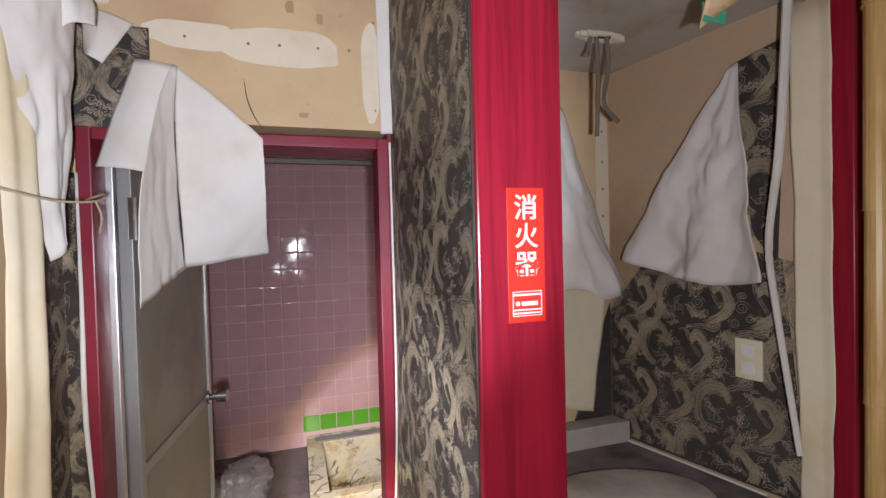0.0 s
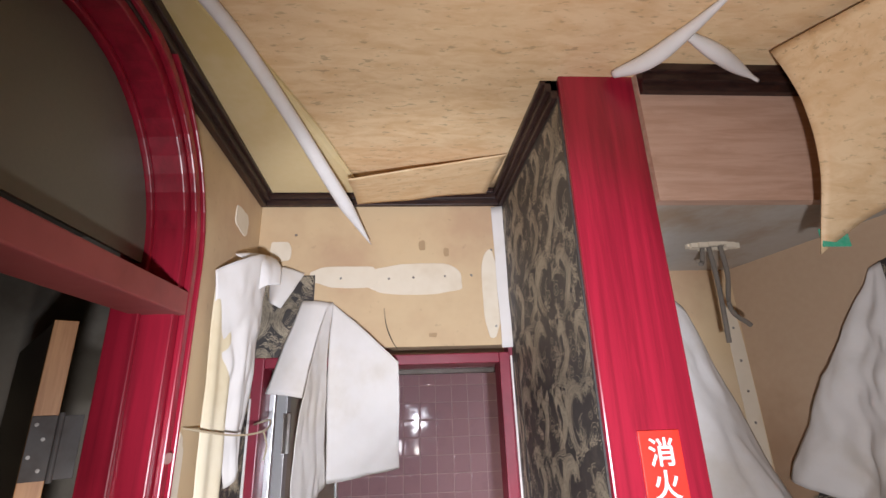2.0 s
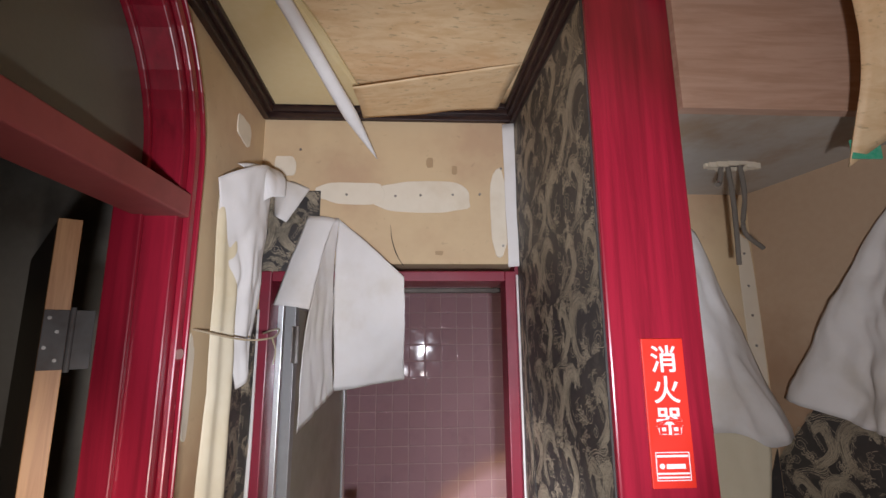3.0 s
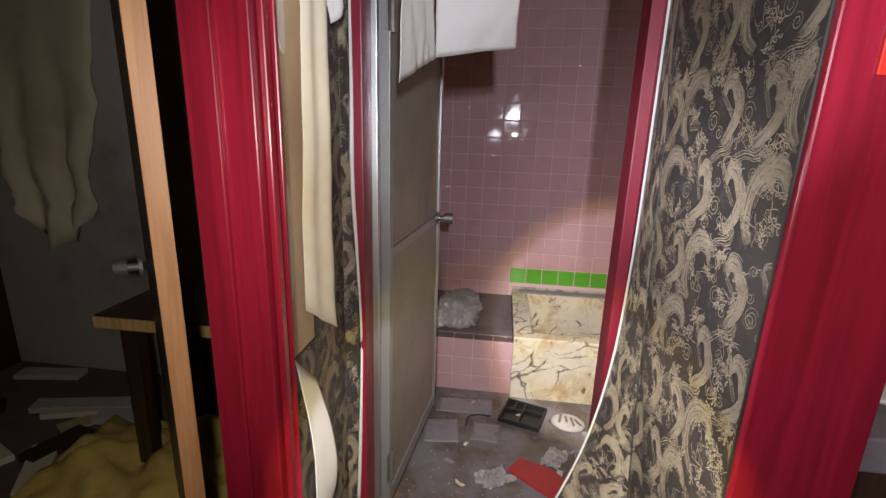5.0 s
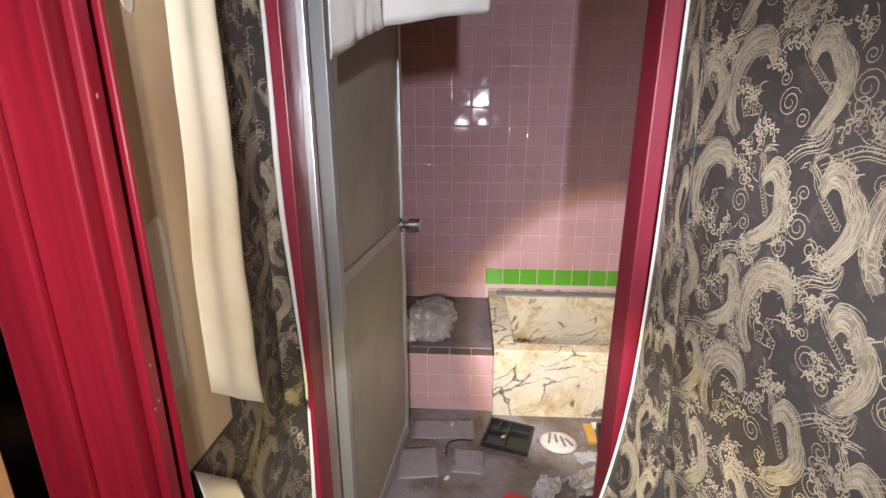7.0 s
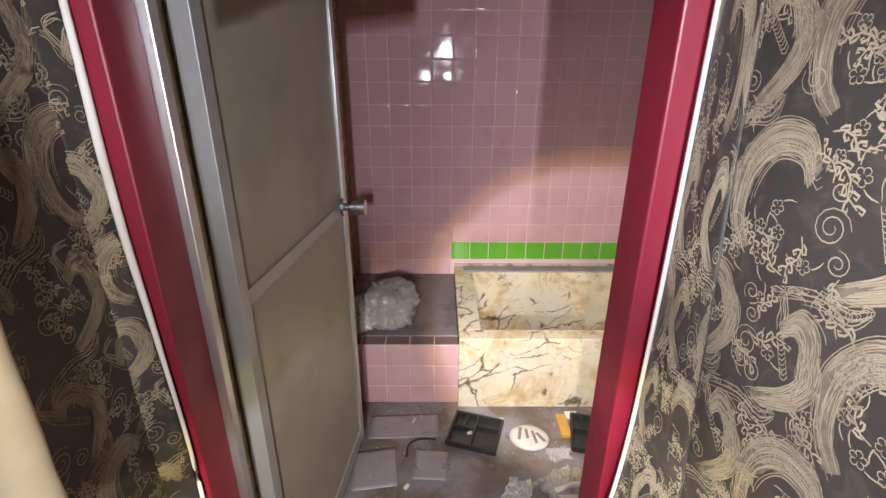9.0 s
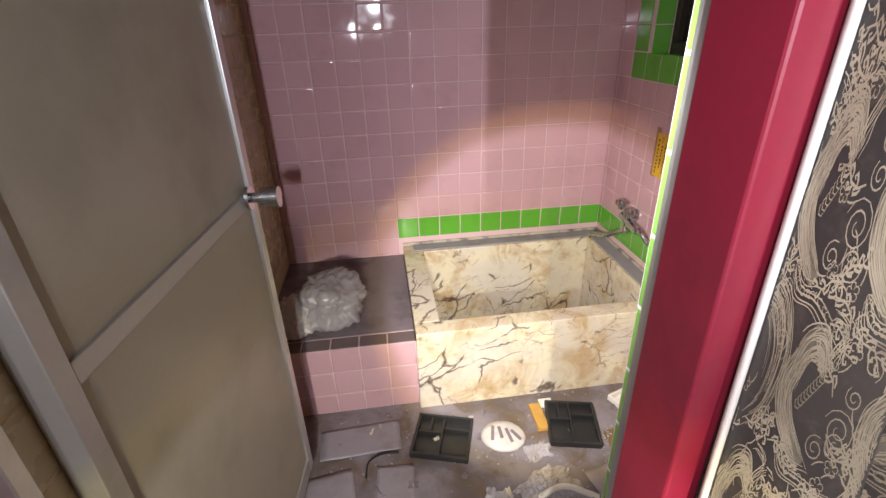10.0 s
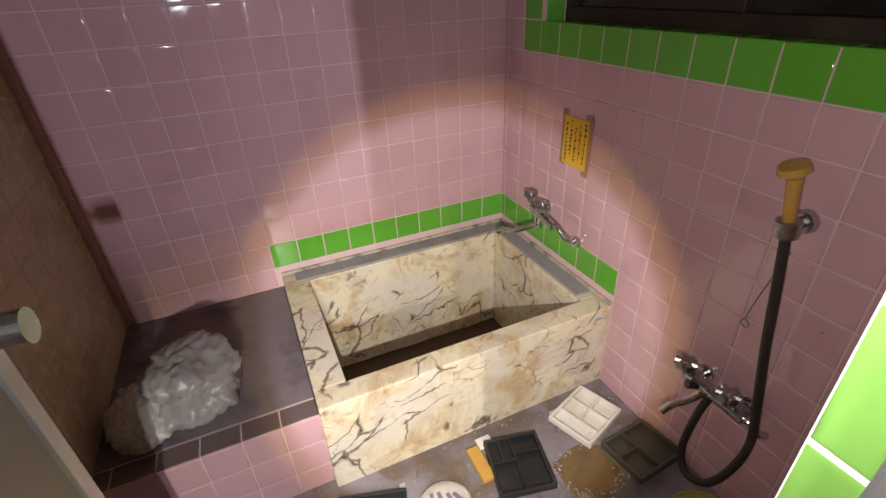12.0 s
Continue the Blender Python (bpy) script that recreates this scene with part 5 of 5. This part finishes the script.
part("spout", bm, CHROME, tap, smooth=True)
bm = bmesh.new()
rod(bm, (1.035, -0.36, 0.60), (1.035, -0.50, 0.575), 0.018)
rod(bm, (1.096, -0.37, 0.60), (1.035, -0.37, 0.60), 0.016)
rod(bm, (1.096, -0.37, 0.60), (1.088, -0.37, 0.60), 0.028, sides=24)
rod(bm, (1.035, -0.40, 0.53), (1.035, -0.40, 0.64), 0.017)
part("body", bm, CHROME, tap, smooth=False)
for y, z in ((-0.345, 0.655), (-0.425, 0.64)):
    bm = bmesh.new()
    for k in range(4):
        a = 0.4 + math.pi * k / 4
        rod(bm, (1.03 - 0.027 * math.cos(a), y - 0.027 * math.sin(a), z), (1.03 + 0.027 * math.cos(a), y + 0.027 * math.sin(a), z), 0.009, sides=10)
    rod(bm, (1.03, y, z - 0.03), (1.03, y, z + 0.014), 0.012)
    part("handle", bm, CHROME, tap)
bm = bmesh.new()
tube(bm, curve_points([(1.035, -0.49, 0.578), (1.035, -0.53, 0.58), (1.05, -0.56, 0.55), (1.08, -0.575, 0.53)], 6), 0.0095, 12)
rod(bm, (1.096, -0.575, 0.53), (1.078, -0.575, 0.53), 0.022, sides=20)
part("inlet_arm", bm, CHROME, tap)

# ---- yellow notice ----
notice = thing("notice", "yellow handwritten notice taped to pink tiles", "notice")
NX = XR - 0.0065
bm = bmesh.new()
for y0, y1, z0, z1 in ((-0.590, -0.555, 0.795, 1.015), (-0.456, -0.428, 0.81, 1.015)):
    box(bm, NX - 0.0008, NX, y0, y1, z0, z1)
part("tape", bm, TAPE, notice, "stripes of brown tape")
bm = bmesh.new()
box(bm, NX - 0.0024, NX - 0.0009, -0.574, -0.444, 0.816, 0.994, 0.0004)
part("card", bm, YELLOW, notice)
for c in range(5):
    y, z = -0.559 + 0.025 * c, 0.982 - 0.012 * (c % 3)
    while z > 0.838 + 0.02 * (c % 2):
        h, w = random.uniform(0.006, 0.014), random.uniform(0.004, 0.009)
        bm = bmesh.new()
        box(bm, NX - 0.0030, NX - 0.0023, y - w / 2 + random.uniform(-0.003, 0.003), y + w / 2, z - h, z)
        part("stroke", bm, INK_AND_DARK, notice)
        z -= h + random.uniform(0.004, 0.008)

# ---- shower ----
SHOWER = Matrix.Translation((0.0, 0.030, 0.012))
PLAN[0] = lambda p: SHOWER @ p
shower = thing("hand_shower", "ochre hand shower on a wall bracket with a black hose", "shower")
bm = bmesh.new()
rod(bm, (1.030, -1.325, 0.935), (1.022, -1.310, 1.043), 0.0125, 0.0150, 20)
part("handle", bm, OCHRE, shower)
bm = bmesh.new()
rod(bm, (1.020, -1.310, 1.040), (1.016, -1.308, 1.050), 0.018, 0.029, 28)
rod(bm, (1.016, -1.308, 1.050), (1.011, -1.305, 1.064), 0.0305, 0.0275, 28)
part("spray_head", bm, OCHRE, shower, "round ochre spray head")
bm = bmesh.new()
rod(bm, (1.0955, -1.325, 0.925), (1.078, -1.325, 0.925), 0.028, 0.025, 28)
rod(bm, (1.078, -1.325, 0.925), (1.040, -1.325, 0.928), 0.013)
rod(bm, (1.032, -1.328, 0.905), (1.030, -1.325, 0.942), 0.024, 0.026, 20)
part("bracket", bm, CHROME, shower)
bm = bmesh.new()
tube(bm, curve_points([(1.032, -1.328, 0.91), (1.03, -1.350, 0.78), (1.03, -1.375, 0.62), (1.03, -1.405, 0.46), (1.03, -1.425, 0.33), (1.02, -1.41, 0.20), (1.01, -1.37, 0.10), (1.01, -1.31, 0.07), (1.02, -1.27, 0.13), (1.03, -1.275, 0.28), (1.045, -1.29, 0.385)], 8), 0.0115, 10)
part("hose", bm, RUBBER, shower, "black rubber hose")
bm = bmesh.new()
tube(bm, curve_points([(1.06, -1.335, 0.86), (1.07, -1.31, 0.76), (1.085, -1.285, 0.66), (1.09, -1.278, 0.625)], 6), 0.0018, 6)
tube(bm, curve_points([(1.09, -1.278, 0.625), (1.088, -1.292, 0.612), (1.09, -1.285, 0.598), (1.09, -1.270, 0.606), (1.09, -1.278, 0.625)], 5), 0.0022, 6)
part("hook_wire", bm, STEEL, shower, "thin wire with a hook")
mixer = thing("shower_tap", "corroded two-handled shower mixer on pink tiles", "tap")
bm = bmesh.new()
rod(bm, (1.045, -1.20, 0.385), (1.045, -1.385, 0.375), 0.019)
for y in (-1.225, -1.365):
    rod(bm, (1.0955, y, 0.38), (1.045, y, 0.38), 0.014)
    rod(bm, (1.0955, y, 0.38), (1.086, y, 0.38), 0.027, sides=20)
part("body", bm, CHROME, mixer)
for y in (-1.20, -1.335):
    bm = bmesh.new()
    for k in range(3):
        a = math.pi * k / 3
        rod(bm, (1.03 - 0.03 * math.cos(a), y - 0.03 * math.sin(a), 0.425), (1.03 + 0.03 * math.cos(a), y + 0.03 * math.sin(a), 0.425), 0.012, sides=10)
    rod(bm, (1.04, y, 0.38), (1.028, y, 0.44), 0.013)
    part("handle", bm, CHROME, mixer, "corroded cross handle")
bm = bmesh.new()
tube(bm, curve_points([(1.04, -1.27, 0.37), (1.02, -1.25, 0.33), (0.99, -1.22, 0.29), (0.975, -1.205, 0.255)], 6), 0.0115, 12)
part("spout", bm, CHROME, mixer)
bm = bmesh.new()
rod(bm, (1.04, -1.255, 0.375), (1.005, -1.235, 0.385), 0.009, 0.014)
part("lever", bm, BLACK, mixer)
bm = bmesh.new()
tube(bm, curve_points([(1.045, -1.37, 0.375), (1.05, -1.405, 0.37), (1.07, -1.42, 0.34), (1.09, -1.425, 0.33)], 6), 0.011, 12)
part("elbow", bm, CHROME, mixer)

PLAN[0] = None
# ---- window ----
win = thing("window_1", "dark bronze sliding window in a green tiled recess", "window", kind="structure")
bm = bmesh.new()
for b in ((WY0, WY1, WZ0 + 0.001, WZ0 + 0.045), (WY0, WY1, WZ1 - 0.04, WZ1), (WY0, WY0 + 0.035, WZ0 + 0.045, WZ1 - 0.04), (WY1 - 0.035, WY1, WZ0 + 0.045, WZ1 - 0.04), (-0.96, -0.925, WZ0 + 0.045, WZ1 - 0.04)):
    box(bm, XR + 0.085, XR + 0.145, b[0], b[1], b[2], b[3], 0.003)
part("window_frame", bm, BRONZE, win)
for y0, y1 in ((WY0 + 0.036, -0.961), (-0.924, WY1 - 0.036)):
    bm = bmesh.new()
    box(bm, XR + 0.112, XR + 0.118, y0, y1, WZ0 + 0.046, WZ1 - 0.041)
    part("pane", bm, DARKGLASS, win, "black night pane")
solid("backdrop", [(XR + 0.16, XR + 0.17, BIN, 0.0, 1.1, 2.2)], INK_AND_DARK, "darkness outside the window", "backdrop")

# ---- rubbish ----


def tray(label, material, x, y, turn, w, d, cells, h=0.026, lift=0.002, tilt=0.0):
    """A moulded food tray with compartments: cells are u0, u1, v0, v1 in parts of its size."""
    t = thing("food_tray", label, "tray", "empty food trays on the floor")
    m = Matrix.Translation((x, y, lift)) @ pose(0, 0, 0, tilt, 0, turn)
    bm = bmesh.new()
    box(bm, -w / 2 + 0.008, w / 2 - 0.008, -d / 2 + 0.008, d / 2 - 0.008, 0.0, 0.003, 0.001)
    bm.transform(m)
    part("bottom", bm, material, t)
    bm = bmesh.new()
    for x0, x1, y0, y1 in ((-w / 2, w / 2, -d / 2, -d / 2 + 0.011), (-w / 2, w / 2, d / 2 - 0.011, d / 2), (-w / 2, -w / 2 + 0.011, -d / 2 + 0.011, d / 2 - 0.011), (w / 2 - 0.011, w / 2, -d / 2 + 0.011, d / 2 - 0.011)):
        box(bm, x0, x1, y0, y1, 0.0, h, 0.003)
    bm.transform(m)
    part("rim", bm, material, t)
    for a, b, c, e in cells:
        bm = bmesh.new()
        box(bm, -w / 2 + w * a, -w / 2 + w * b, -d / 2 + d * c, -d / 2 + d * e, 0.003, h - 0.004, 0.002)
        bm.transform(m)
        part("divider", bm, material, t)
    return t


CELLS = ((0.46, 0.50, 0.05, 0.95), (0.05, 0.46, 0.55, 0.59), (0.50, 0.95, 0.66, 0.70), (0.24, 0.28, 0.59, 0.95))
tray("black plastic food tray with compartments on dirty floor", BLACK, 0.088, -0.975, -17, 0.215, 0.195, CELLS)
tray("black divided food tray beside spilled rubbish", BLACK, 0.590, -0.995, -13, 0.190, 0.205, CELLS, tilt=1.5, lift=0.008)
tray("white divided food tray lying by the bathtub", WHITE, 0.920, -0.928, 19.5, 0.215, 0.175, ((0.30, 0.33, 0.05, 0.95), (0.63, 0.66, 0.05, 0.95), (0.33, 0.63, 0.48, 0.52), (0.66, 0.95, 0.48, 0.52)))
tray("dark translucent food tray by the tiled wall", worn("smoky_plastic", (0.07, 0.065, 0.055), (0.12, 0.10, 0.08), 0.3), 0.990, -1.135, 4, 0.20, 0.175, CELLS[:2], tilt=-6, lift=0.012)
dish = thing("plastic_dish", "clear rounded plastic dish full of scraps", "dish")
bm = bmesh.new()
bmesh.ops.create_uvsphere(bm, u_segments=28, v_segments=12, radius=1.0, matrix=Matrix.Translation((0.315, -1.005, 0.012)) @ pose(0, 0, 0, 0, 0, -12) @ Matrix.Diagonal((0.085, 0.072, 0.022, 1)))
for v in bm.verts:
    v.co.z = max(0.002, v.co.z + (0.008 * noise.noise(v.co * 40) if v.co.z > 0.02 else 0))
part("shell", bm, CLEAR, dish, smooth=True)
for i in range(4):
    bm = bmesh.new()
    box(bm, -0.006, 0.006, -0.03, 0.03, 0.03, 0.034, 0.001)
    bm.transform(Matrix.Translation((0.275 + 0.028 * i, -1.0 - 0.01 * i, 0.004)) @ pose(0, 0, 0, 8 * (-1) ** i, 0, -14 + 12 * i))
    part("scrap", bm, LEDGE_TOP, dish)
carton = thing("packet", "crushed orange and white packet", "packet")
bm = bmesh.new()
box(bm, 0.455, 0.50, -1.0, -0.87, 0.002, 0.022, 0.003)
part("sleeve", bm, OCHRE, carton)
bm = bmesh.new()
box(bm, 0.505, 0.56, -0.885, -0.84, 0.002, 0.010, 0.002)
part("flap", bm, WHITE, carton)
pan = thing("dustpan", "flat red plastic dustpan lying on the floor", "dustpan")
bm = bmesh.new()
outline = [(-0.115, -0.055), (0.115, -0.075), (0.120, 0.06), (0.04, 0.075), (-0.11, 0.05)]
vs = [bm.verts.new((x, y, 0.004)) for x, y in outline]
bm.faces.new(vs)
made = bmesh.ops.extrude_face_region(bm, geom=list(bm.faces))
bmesh.ops.translate(bm, vec=(0, 0, 0.014), verts=[v for v in made["geom"] if isinstance(v, bmesh.types.BMVert)])
bmesh.ops.bevel(bm, geom=list(bm.edges), offset=0.003, segments=2, affect="EDGES")
bm.transform(Matrix.Translation((0.13, -1.41, 0)) @ pose(0, 0, 0, 0, 0, -33))
part("blade", bm, REDPLASTIC, pan)
tongs = thing("tongs", "crumpled pale plastic tongs among rubbish", "tongs")
bm = bmesh.new()
tube(bm, curve_points([(0.36, -1.27, 0.012), (0.46, -1.25, 0.022), (0.56, -1.30, 0.012)], 6), 0.010, 8)
tube(bm, curve_points([(0.37, -1.30, 0.012), (0.47, -1.31, 0.020), (0.57, -1.37, 0.012)], 6), 0.010, 8)
part("arm", bm, WHITE, tongs)
wire = thing("wire", "bent black wire on the bathroom floor", "wire")
bm = bmesh.new()
tube(bm, curve_points([(-0.20, -1.10, 0.006), (-0.19, -1.04, 0.012), (-0.14, -1.01, 0.010), (-0.08, -1.01, 0.006)], 6), 0.0035, 8)
part("strand", bm, BLACK, wire)
basin = thing("wash_bowl", "pale yellow-green plastic wash bowl", "bowl")
bm = bmesh.new()
rod(bm, (0.93, -1.43, 0.002), (0.93, -1.43, 0.08), 0.075, 0.105, 36, caps=False)
rod(bm, (0.93, -1.43, 0.002), (0.93, -1.43, 0.006), 0.075, sides=36)
rod(bm, (0.93, -1.43, 0.078), (0.93, -1.43, 0.084), 0.110, 0.112, 36, caps=False)
ob = part("bowl", bm, worn("yellow_green_plastic", (0.42, 0.40, 0.10), (0.28, 0.26, 0.08), 0.4), basin)
ob.modifiers.new("thickness", "SOLIDIFY").thickness = 0.003

WRAP = worn("shiny_clear_wrap", (0.44, 0.41, 0.43), (0.28, 0.24, 0.22), 0.22, 40, 8, 0.7, bump=0.5, depth=0.003)
FILM = worn("greyish_film", (0.33, 0.30, 0.34), (0.20, 0.17, 0.17), 0.35, 30, 6, 0.6, bump=0.3)
for x, y, turn, w, d in ((-0.32, -1.16, 8, 0.17, 0.19), (-0.10, -1.14, -4, 0.13, 0.15), (0.66, -1.24, 12, 0.19, 0.13), (-0.22, -0.93, 3, 0.30, 0.14)):
    film = thing("plastic_film", "limp square of greyish plastic film on the floor", "film", "films on the floor")
    m = Matrix.Translation((x, y, 0.006)) @ pose(0, 0, 0, 0, 0, turn)
    sheet("film", [m @ Vector(p) for p in ((-w / 2, d / 2, 0), (w / 2, d / 2, 0), (w / 2, -d / 2, 0), (-w / 2, -d / 2, 0))], FILM, film, n=10, rough=0.003, seed=x * 40)
for x, y, turn, w, d, hgt in ((0.40, -1.24, 25, 0.20, 0.13, 0.03), (0.56, -1.33, -28, 0.24, 0.10, 0.025), (0.22, -1.28, 60, 0.13, 0.09, 0.02), (0.42, -1.09, 5, 0.10, 0.07, 0.02), (-0.05, -1.45, 40, 0.16, 0.10, 0.025)):
    film = thing("crumpled_film", "crumpled shiny clear plastic wrapping", "wrapping", "wrappings on the floor")
    bm = bmesh.new()
    bmesh.ops.create_grid(bm, x_segments=26, y_segments=20, size=0.5)
    for v in bm.verts:
        q = v.co.copy()
        v.co = Vector((q.x * w * (1 + 0.4 * noise.noise(q * 4 + Vector((x * 9, 0, 0)))), q.y * d * (1 + 0.4 * noise.noise(q * 3 + Vector((0, y * 9, 0)))), 0.004 + hgt * abs(noise.noise(q * 6 + Vector((x * 50, 0, 0)))) + 0.5 * hgt * abs(noise.noise(q * 15 + Vector((0, x * 50, 0))))))
    bm.transform(Matrix.Translation((x, y, 0)) @ pose(0, 0, 0, 0, 0, turn))
    part("wrap", bm, WRAP, film)
puddle = thing("stain", "brown dried puddle crusted with crystals on the floor", "stain")
bm = bmesh.new()
blob_patch(bm, (0.79, -1.10, 0.0005), (1, 0, 0), (0, 1, 0), 0.10, 0.085, 40, 0.0012, 7.0)
part("residue", bm, worn("brown_residue", (0.20, 0.13, 0.06), (0.12, 0.08, 0.04), 0.22, 30, 12, 0.7), puddle)
bm = bmesh.new()
for k in range(110):
    a, r = random.uniform(0, 6.28), 1 + random.gauss(0, 0.14)
    bmesh.ops.create_cube(bm, size=random.uniform(0.002, 0.0055), matrix=Matrix.Translation((0.79 + 0.105 * r * math.cos(a) + (0.05 if math.cos(a) > 0 else 0) * random.random(), -1.10 + 0.09 * r * math.sin(a), 0.004)) @ pose(0, 0, 0, random.uniform(0, 90), random.uniform(0, 90), random.uniform(0, 90)))
tagged(part("crystal_crust", bm, WRAP, puddle, "pale glassy crystals"), kind="stuff")

# plastic bag on the ledge
bag = thing("plastic_bag", "crumpled white plastic bag slumped on the ledge", "bag")
for cx, cy, rx, ry, rz, mat, nm in ((-0.315, -0.505, 0.135, 0.155, 0.115, BAG, "bag_body"), (-0.455, -0.575, 0.09, 0.12, 0.075, CLEAR, "bag_mouth")):
    bm = bmesh.new()
    bmesh.ops.create_icosphere(bm, subdivisions=5, radius=1.0)
    for v in bm.verts:
        p = v.co.copy()
        q = Vector((p.x * 4.2 + p.z * 2, p.y * 1.7 - p.x, p.z * 3.2 + p.y)) + noise.noise_vector(p * 2.3) * 0.9
        f = 1 + 0.24 * noise.noise(p * 1.5 + Vector((cx * 9, 0, 0))) + 0.26 * (abs(noise.noise(q)) - 0.25) + 0.11 * (abs(noise.noise(q * 2.7)) - 0.2)
        p *= f
        v.co = Vector((cx + p.x * rx, cy + p.y * ry, LZ + 0.002 + max(0.0, 0.55 + p.z) * rz))
    part(nm, bm, mat, bag, smooth=True)

# scraps and grit on the floor
for i in range(46):
    x, y = random.uniform(-0.45, 1.0), random.uniform(-1.7, -0.86)
    bit = thing("litter", "torn scrap of paper or film on the bathroom floor", "litter", "litter on the bathroom floor")
    w, d = random.uniform(0.008, 0.045), random.uniform(0.006, 0.03)
    bm = bmesh.new()
    bmesh.ops.create_grid(bm, x_segments=6, y_segments=5, size=0.5)
    for v in bm.verts:
        v.co = Vector((v.co.x * w * (1 + 0.5 * noise.noise(v.co * 3 + Vector((i, 0, 0)))), v.co.y * d, 0.004 + 0.010 * abs(noise.noise(v.co * 3 + Vector((0, i, 0))))))
    bm.transform(Matrix.Translation((x, y, 0)) @ pose(0, 0, 0, 0, 0, random.uniform(0, 180)))
    ob = part("scrap", bm, random.choice((CLEAR, WHITE, CLEAR, YELLOWED, LEDGE_TOP, TAPE, BAG)), bit)
    ob.modifiers.new("thickness", "SOLIDIFY").thickness = 0.001
bm = bmesh.new()
for i in range(700):
    x, y, s = random.uniform(-0.5, 1.08), random.uniform(-1.75, -0.80), random.uniform(0.0015, 0.0055)
    if noise.noise(Vector((x * 3, y * 3, 0))) > -0.15:
        bmesh.ops.create_cube(bm, size=s, matrix=Matrix.Translation((x, y, s * 0.4)) @ pose(0, 0, 0, random.uniform(0, 60), random.uniform(0, 60), random.uniform(0, 90)))
tagged(part("grit", bm, worn("pale_grit", (0.45, 0.40, 0.34), (0.18, 0.13, 0.09), 0.8)), "grit and crumbs over the bathroom floor", "grit", kind="stuff")

# ---- tiles ----
W = P - GAP
Z0 = 0.410           # foot of the green course over the tub
YJ = -0.800          # a joint on the right-hand wall

for i in range(-6, 10):                       # back wall
    for j in range(-1, 17):
        z0, x0 = Z0 + P * j, P * i
        lo, hi, za, zb = max(x0, XL), min(x0 + P, XR), max(z0, LZ if x0 < -0.01 else Z0), min(z0 + P, BCEIL)
        if hi - lo < 0.02 or zb - za < 0.02:
            continue
        green = j == 0 and i >= 0
        tile(wall_back, "green_tile" if green else "tile", GREEN if green else PINK, "y", ((lo + hi) / 2, 0.0, (za + zb) / 2), hi - lo - GAP, zb - za - GAP)
for i in range(-9, 8):                        # right-hand wall
    for j in range(-4, 17):
        y0, z0 = YJ + P * i, Z0 + P * j
        lo, hi, za, zb = max(y0, BIN), min(y0 + P, 0.0), max(z0, 0.0), min(z0 + P, BCEIL)
        if hi - lo < 0.02 or zb - za < 0.02:
            continue
        mid, zm = (lo + hi) / 2, (za + zb) / 2
        if mid > YJ and j < 0 and zm < TZ:
            continue
        if WY0 < mid < WY1 and WZ0 - 0.01 < zm < WZ1:
            continue
        green = (j == 0 and mid > YJ) or (mid < -0.15 and 1.16 < zm < WZ1 + 0.11 and (zm < WZ0 or mid > WY1 or zm > WZ1))
        tile(wall_right, "green_tile" if green else "tile", GREEN if green else PINK, "x", (XR, mid, zm), hi - lo - GAP, zb - za - GAP)
for k in range(12):                           # window reveal
    y = WY1 - P * (k + 0.5)
    tile(wall_right, "green_tile", GREEN, "z", (XR + 0.043, y, WZ0), 0.078, W)
for k in range(6):
    bm_z = WZ0 + P * (k + 0.5)
    ob = tile(wall_right, "green_tile", GREEN, "y", (XR + 0.043, WY1, bm_z), 0.078, W)
for i in range(-9, 8):                        # left-hand wall, behind the open door
    for j in range(-4, 17):
        y0, z0 = YJ + P * i, Z0 + P * j
        lo, hi, za, zb = max(y0, BIN), min(y0 + P, 0.0), max(z0, 0.0), min(z0 + P, BCEIL)
        if hi - lo < 0.02 or zb - za < 0.02 or (lo > LY and za < LZ):
            continue
        tile(wall_left, "tile", BEIGE_TILE, "-x", (XL - 0.0018, (lo + hi) / 2, (za + zb) / 2), hi - lo - GAP, zb - za - GAP)
for i in range(-6, 1):                        # ledge front
    for j in range(3):
        lo, hi = max(P * i - 0.09, XL), min(P * i + 0.02, 0.020)
        za, zb = LZ - 0.004 - P * (j + 1), LZ - 0.004 - P * j
        za = max(za, 0.0)
        if hi - lo > 0.02 and zb - za > 0.02:
            tile(ledge, "tile", PINK, "y", ((lo + hi) / 2, LY, (za + zb) / 2), hi - lo - GAP, zb - za - GAP)
    lo, hi = max(P * i - 0.09, XL), min(P * i + 0.02, 0.020)
    if hi - lo > 0.02:
        tile(ledge, "brown_tile", BROWN_TILE, "z", ((lo + hi) / 2, LY + 0.036, LZ - 0.004), hi - lo - GAP, 0.066)
PLAN[0] = corridor_plan
bm = bmesh.new()
box(bm, OX1 - 0.0026, OX1 - 0.0002, IN - 0.0395, IN + 0.0026, 0.02, OZ - 0.01)
part("grout", bm, SIGNWHITE, wall_door, "white grout")
PLAN[0] = None
for k in range(19):                           # green tiled edge round the doorway, bathroom side
    z = 0.065 + P * (k + 0.5)
    if z < 1.97:
        at = (z + 0.1) / 1.1
        tile(wall_door, "edge_tile", SAGE, "x", corridor_plan((OX1 - 0.0015, IN - 0.0180, at)), 0.0370, W)
        tile(wall_door, "edge_tile", BEIGE_TILE, "-x", corridor_plan((OX0, (D + 0.107 + IN) / 2, at)), 0.925 * (IN - D - 0.112), W)
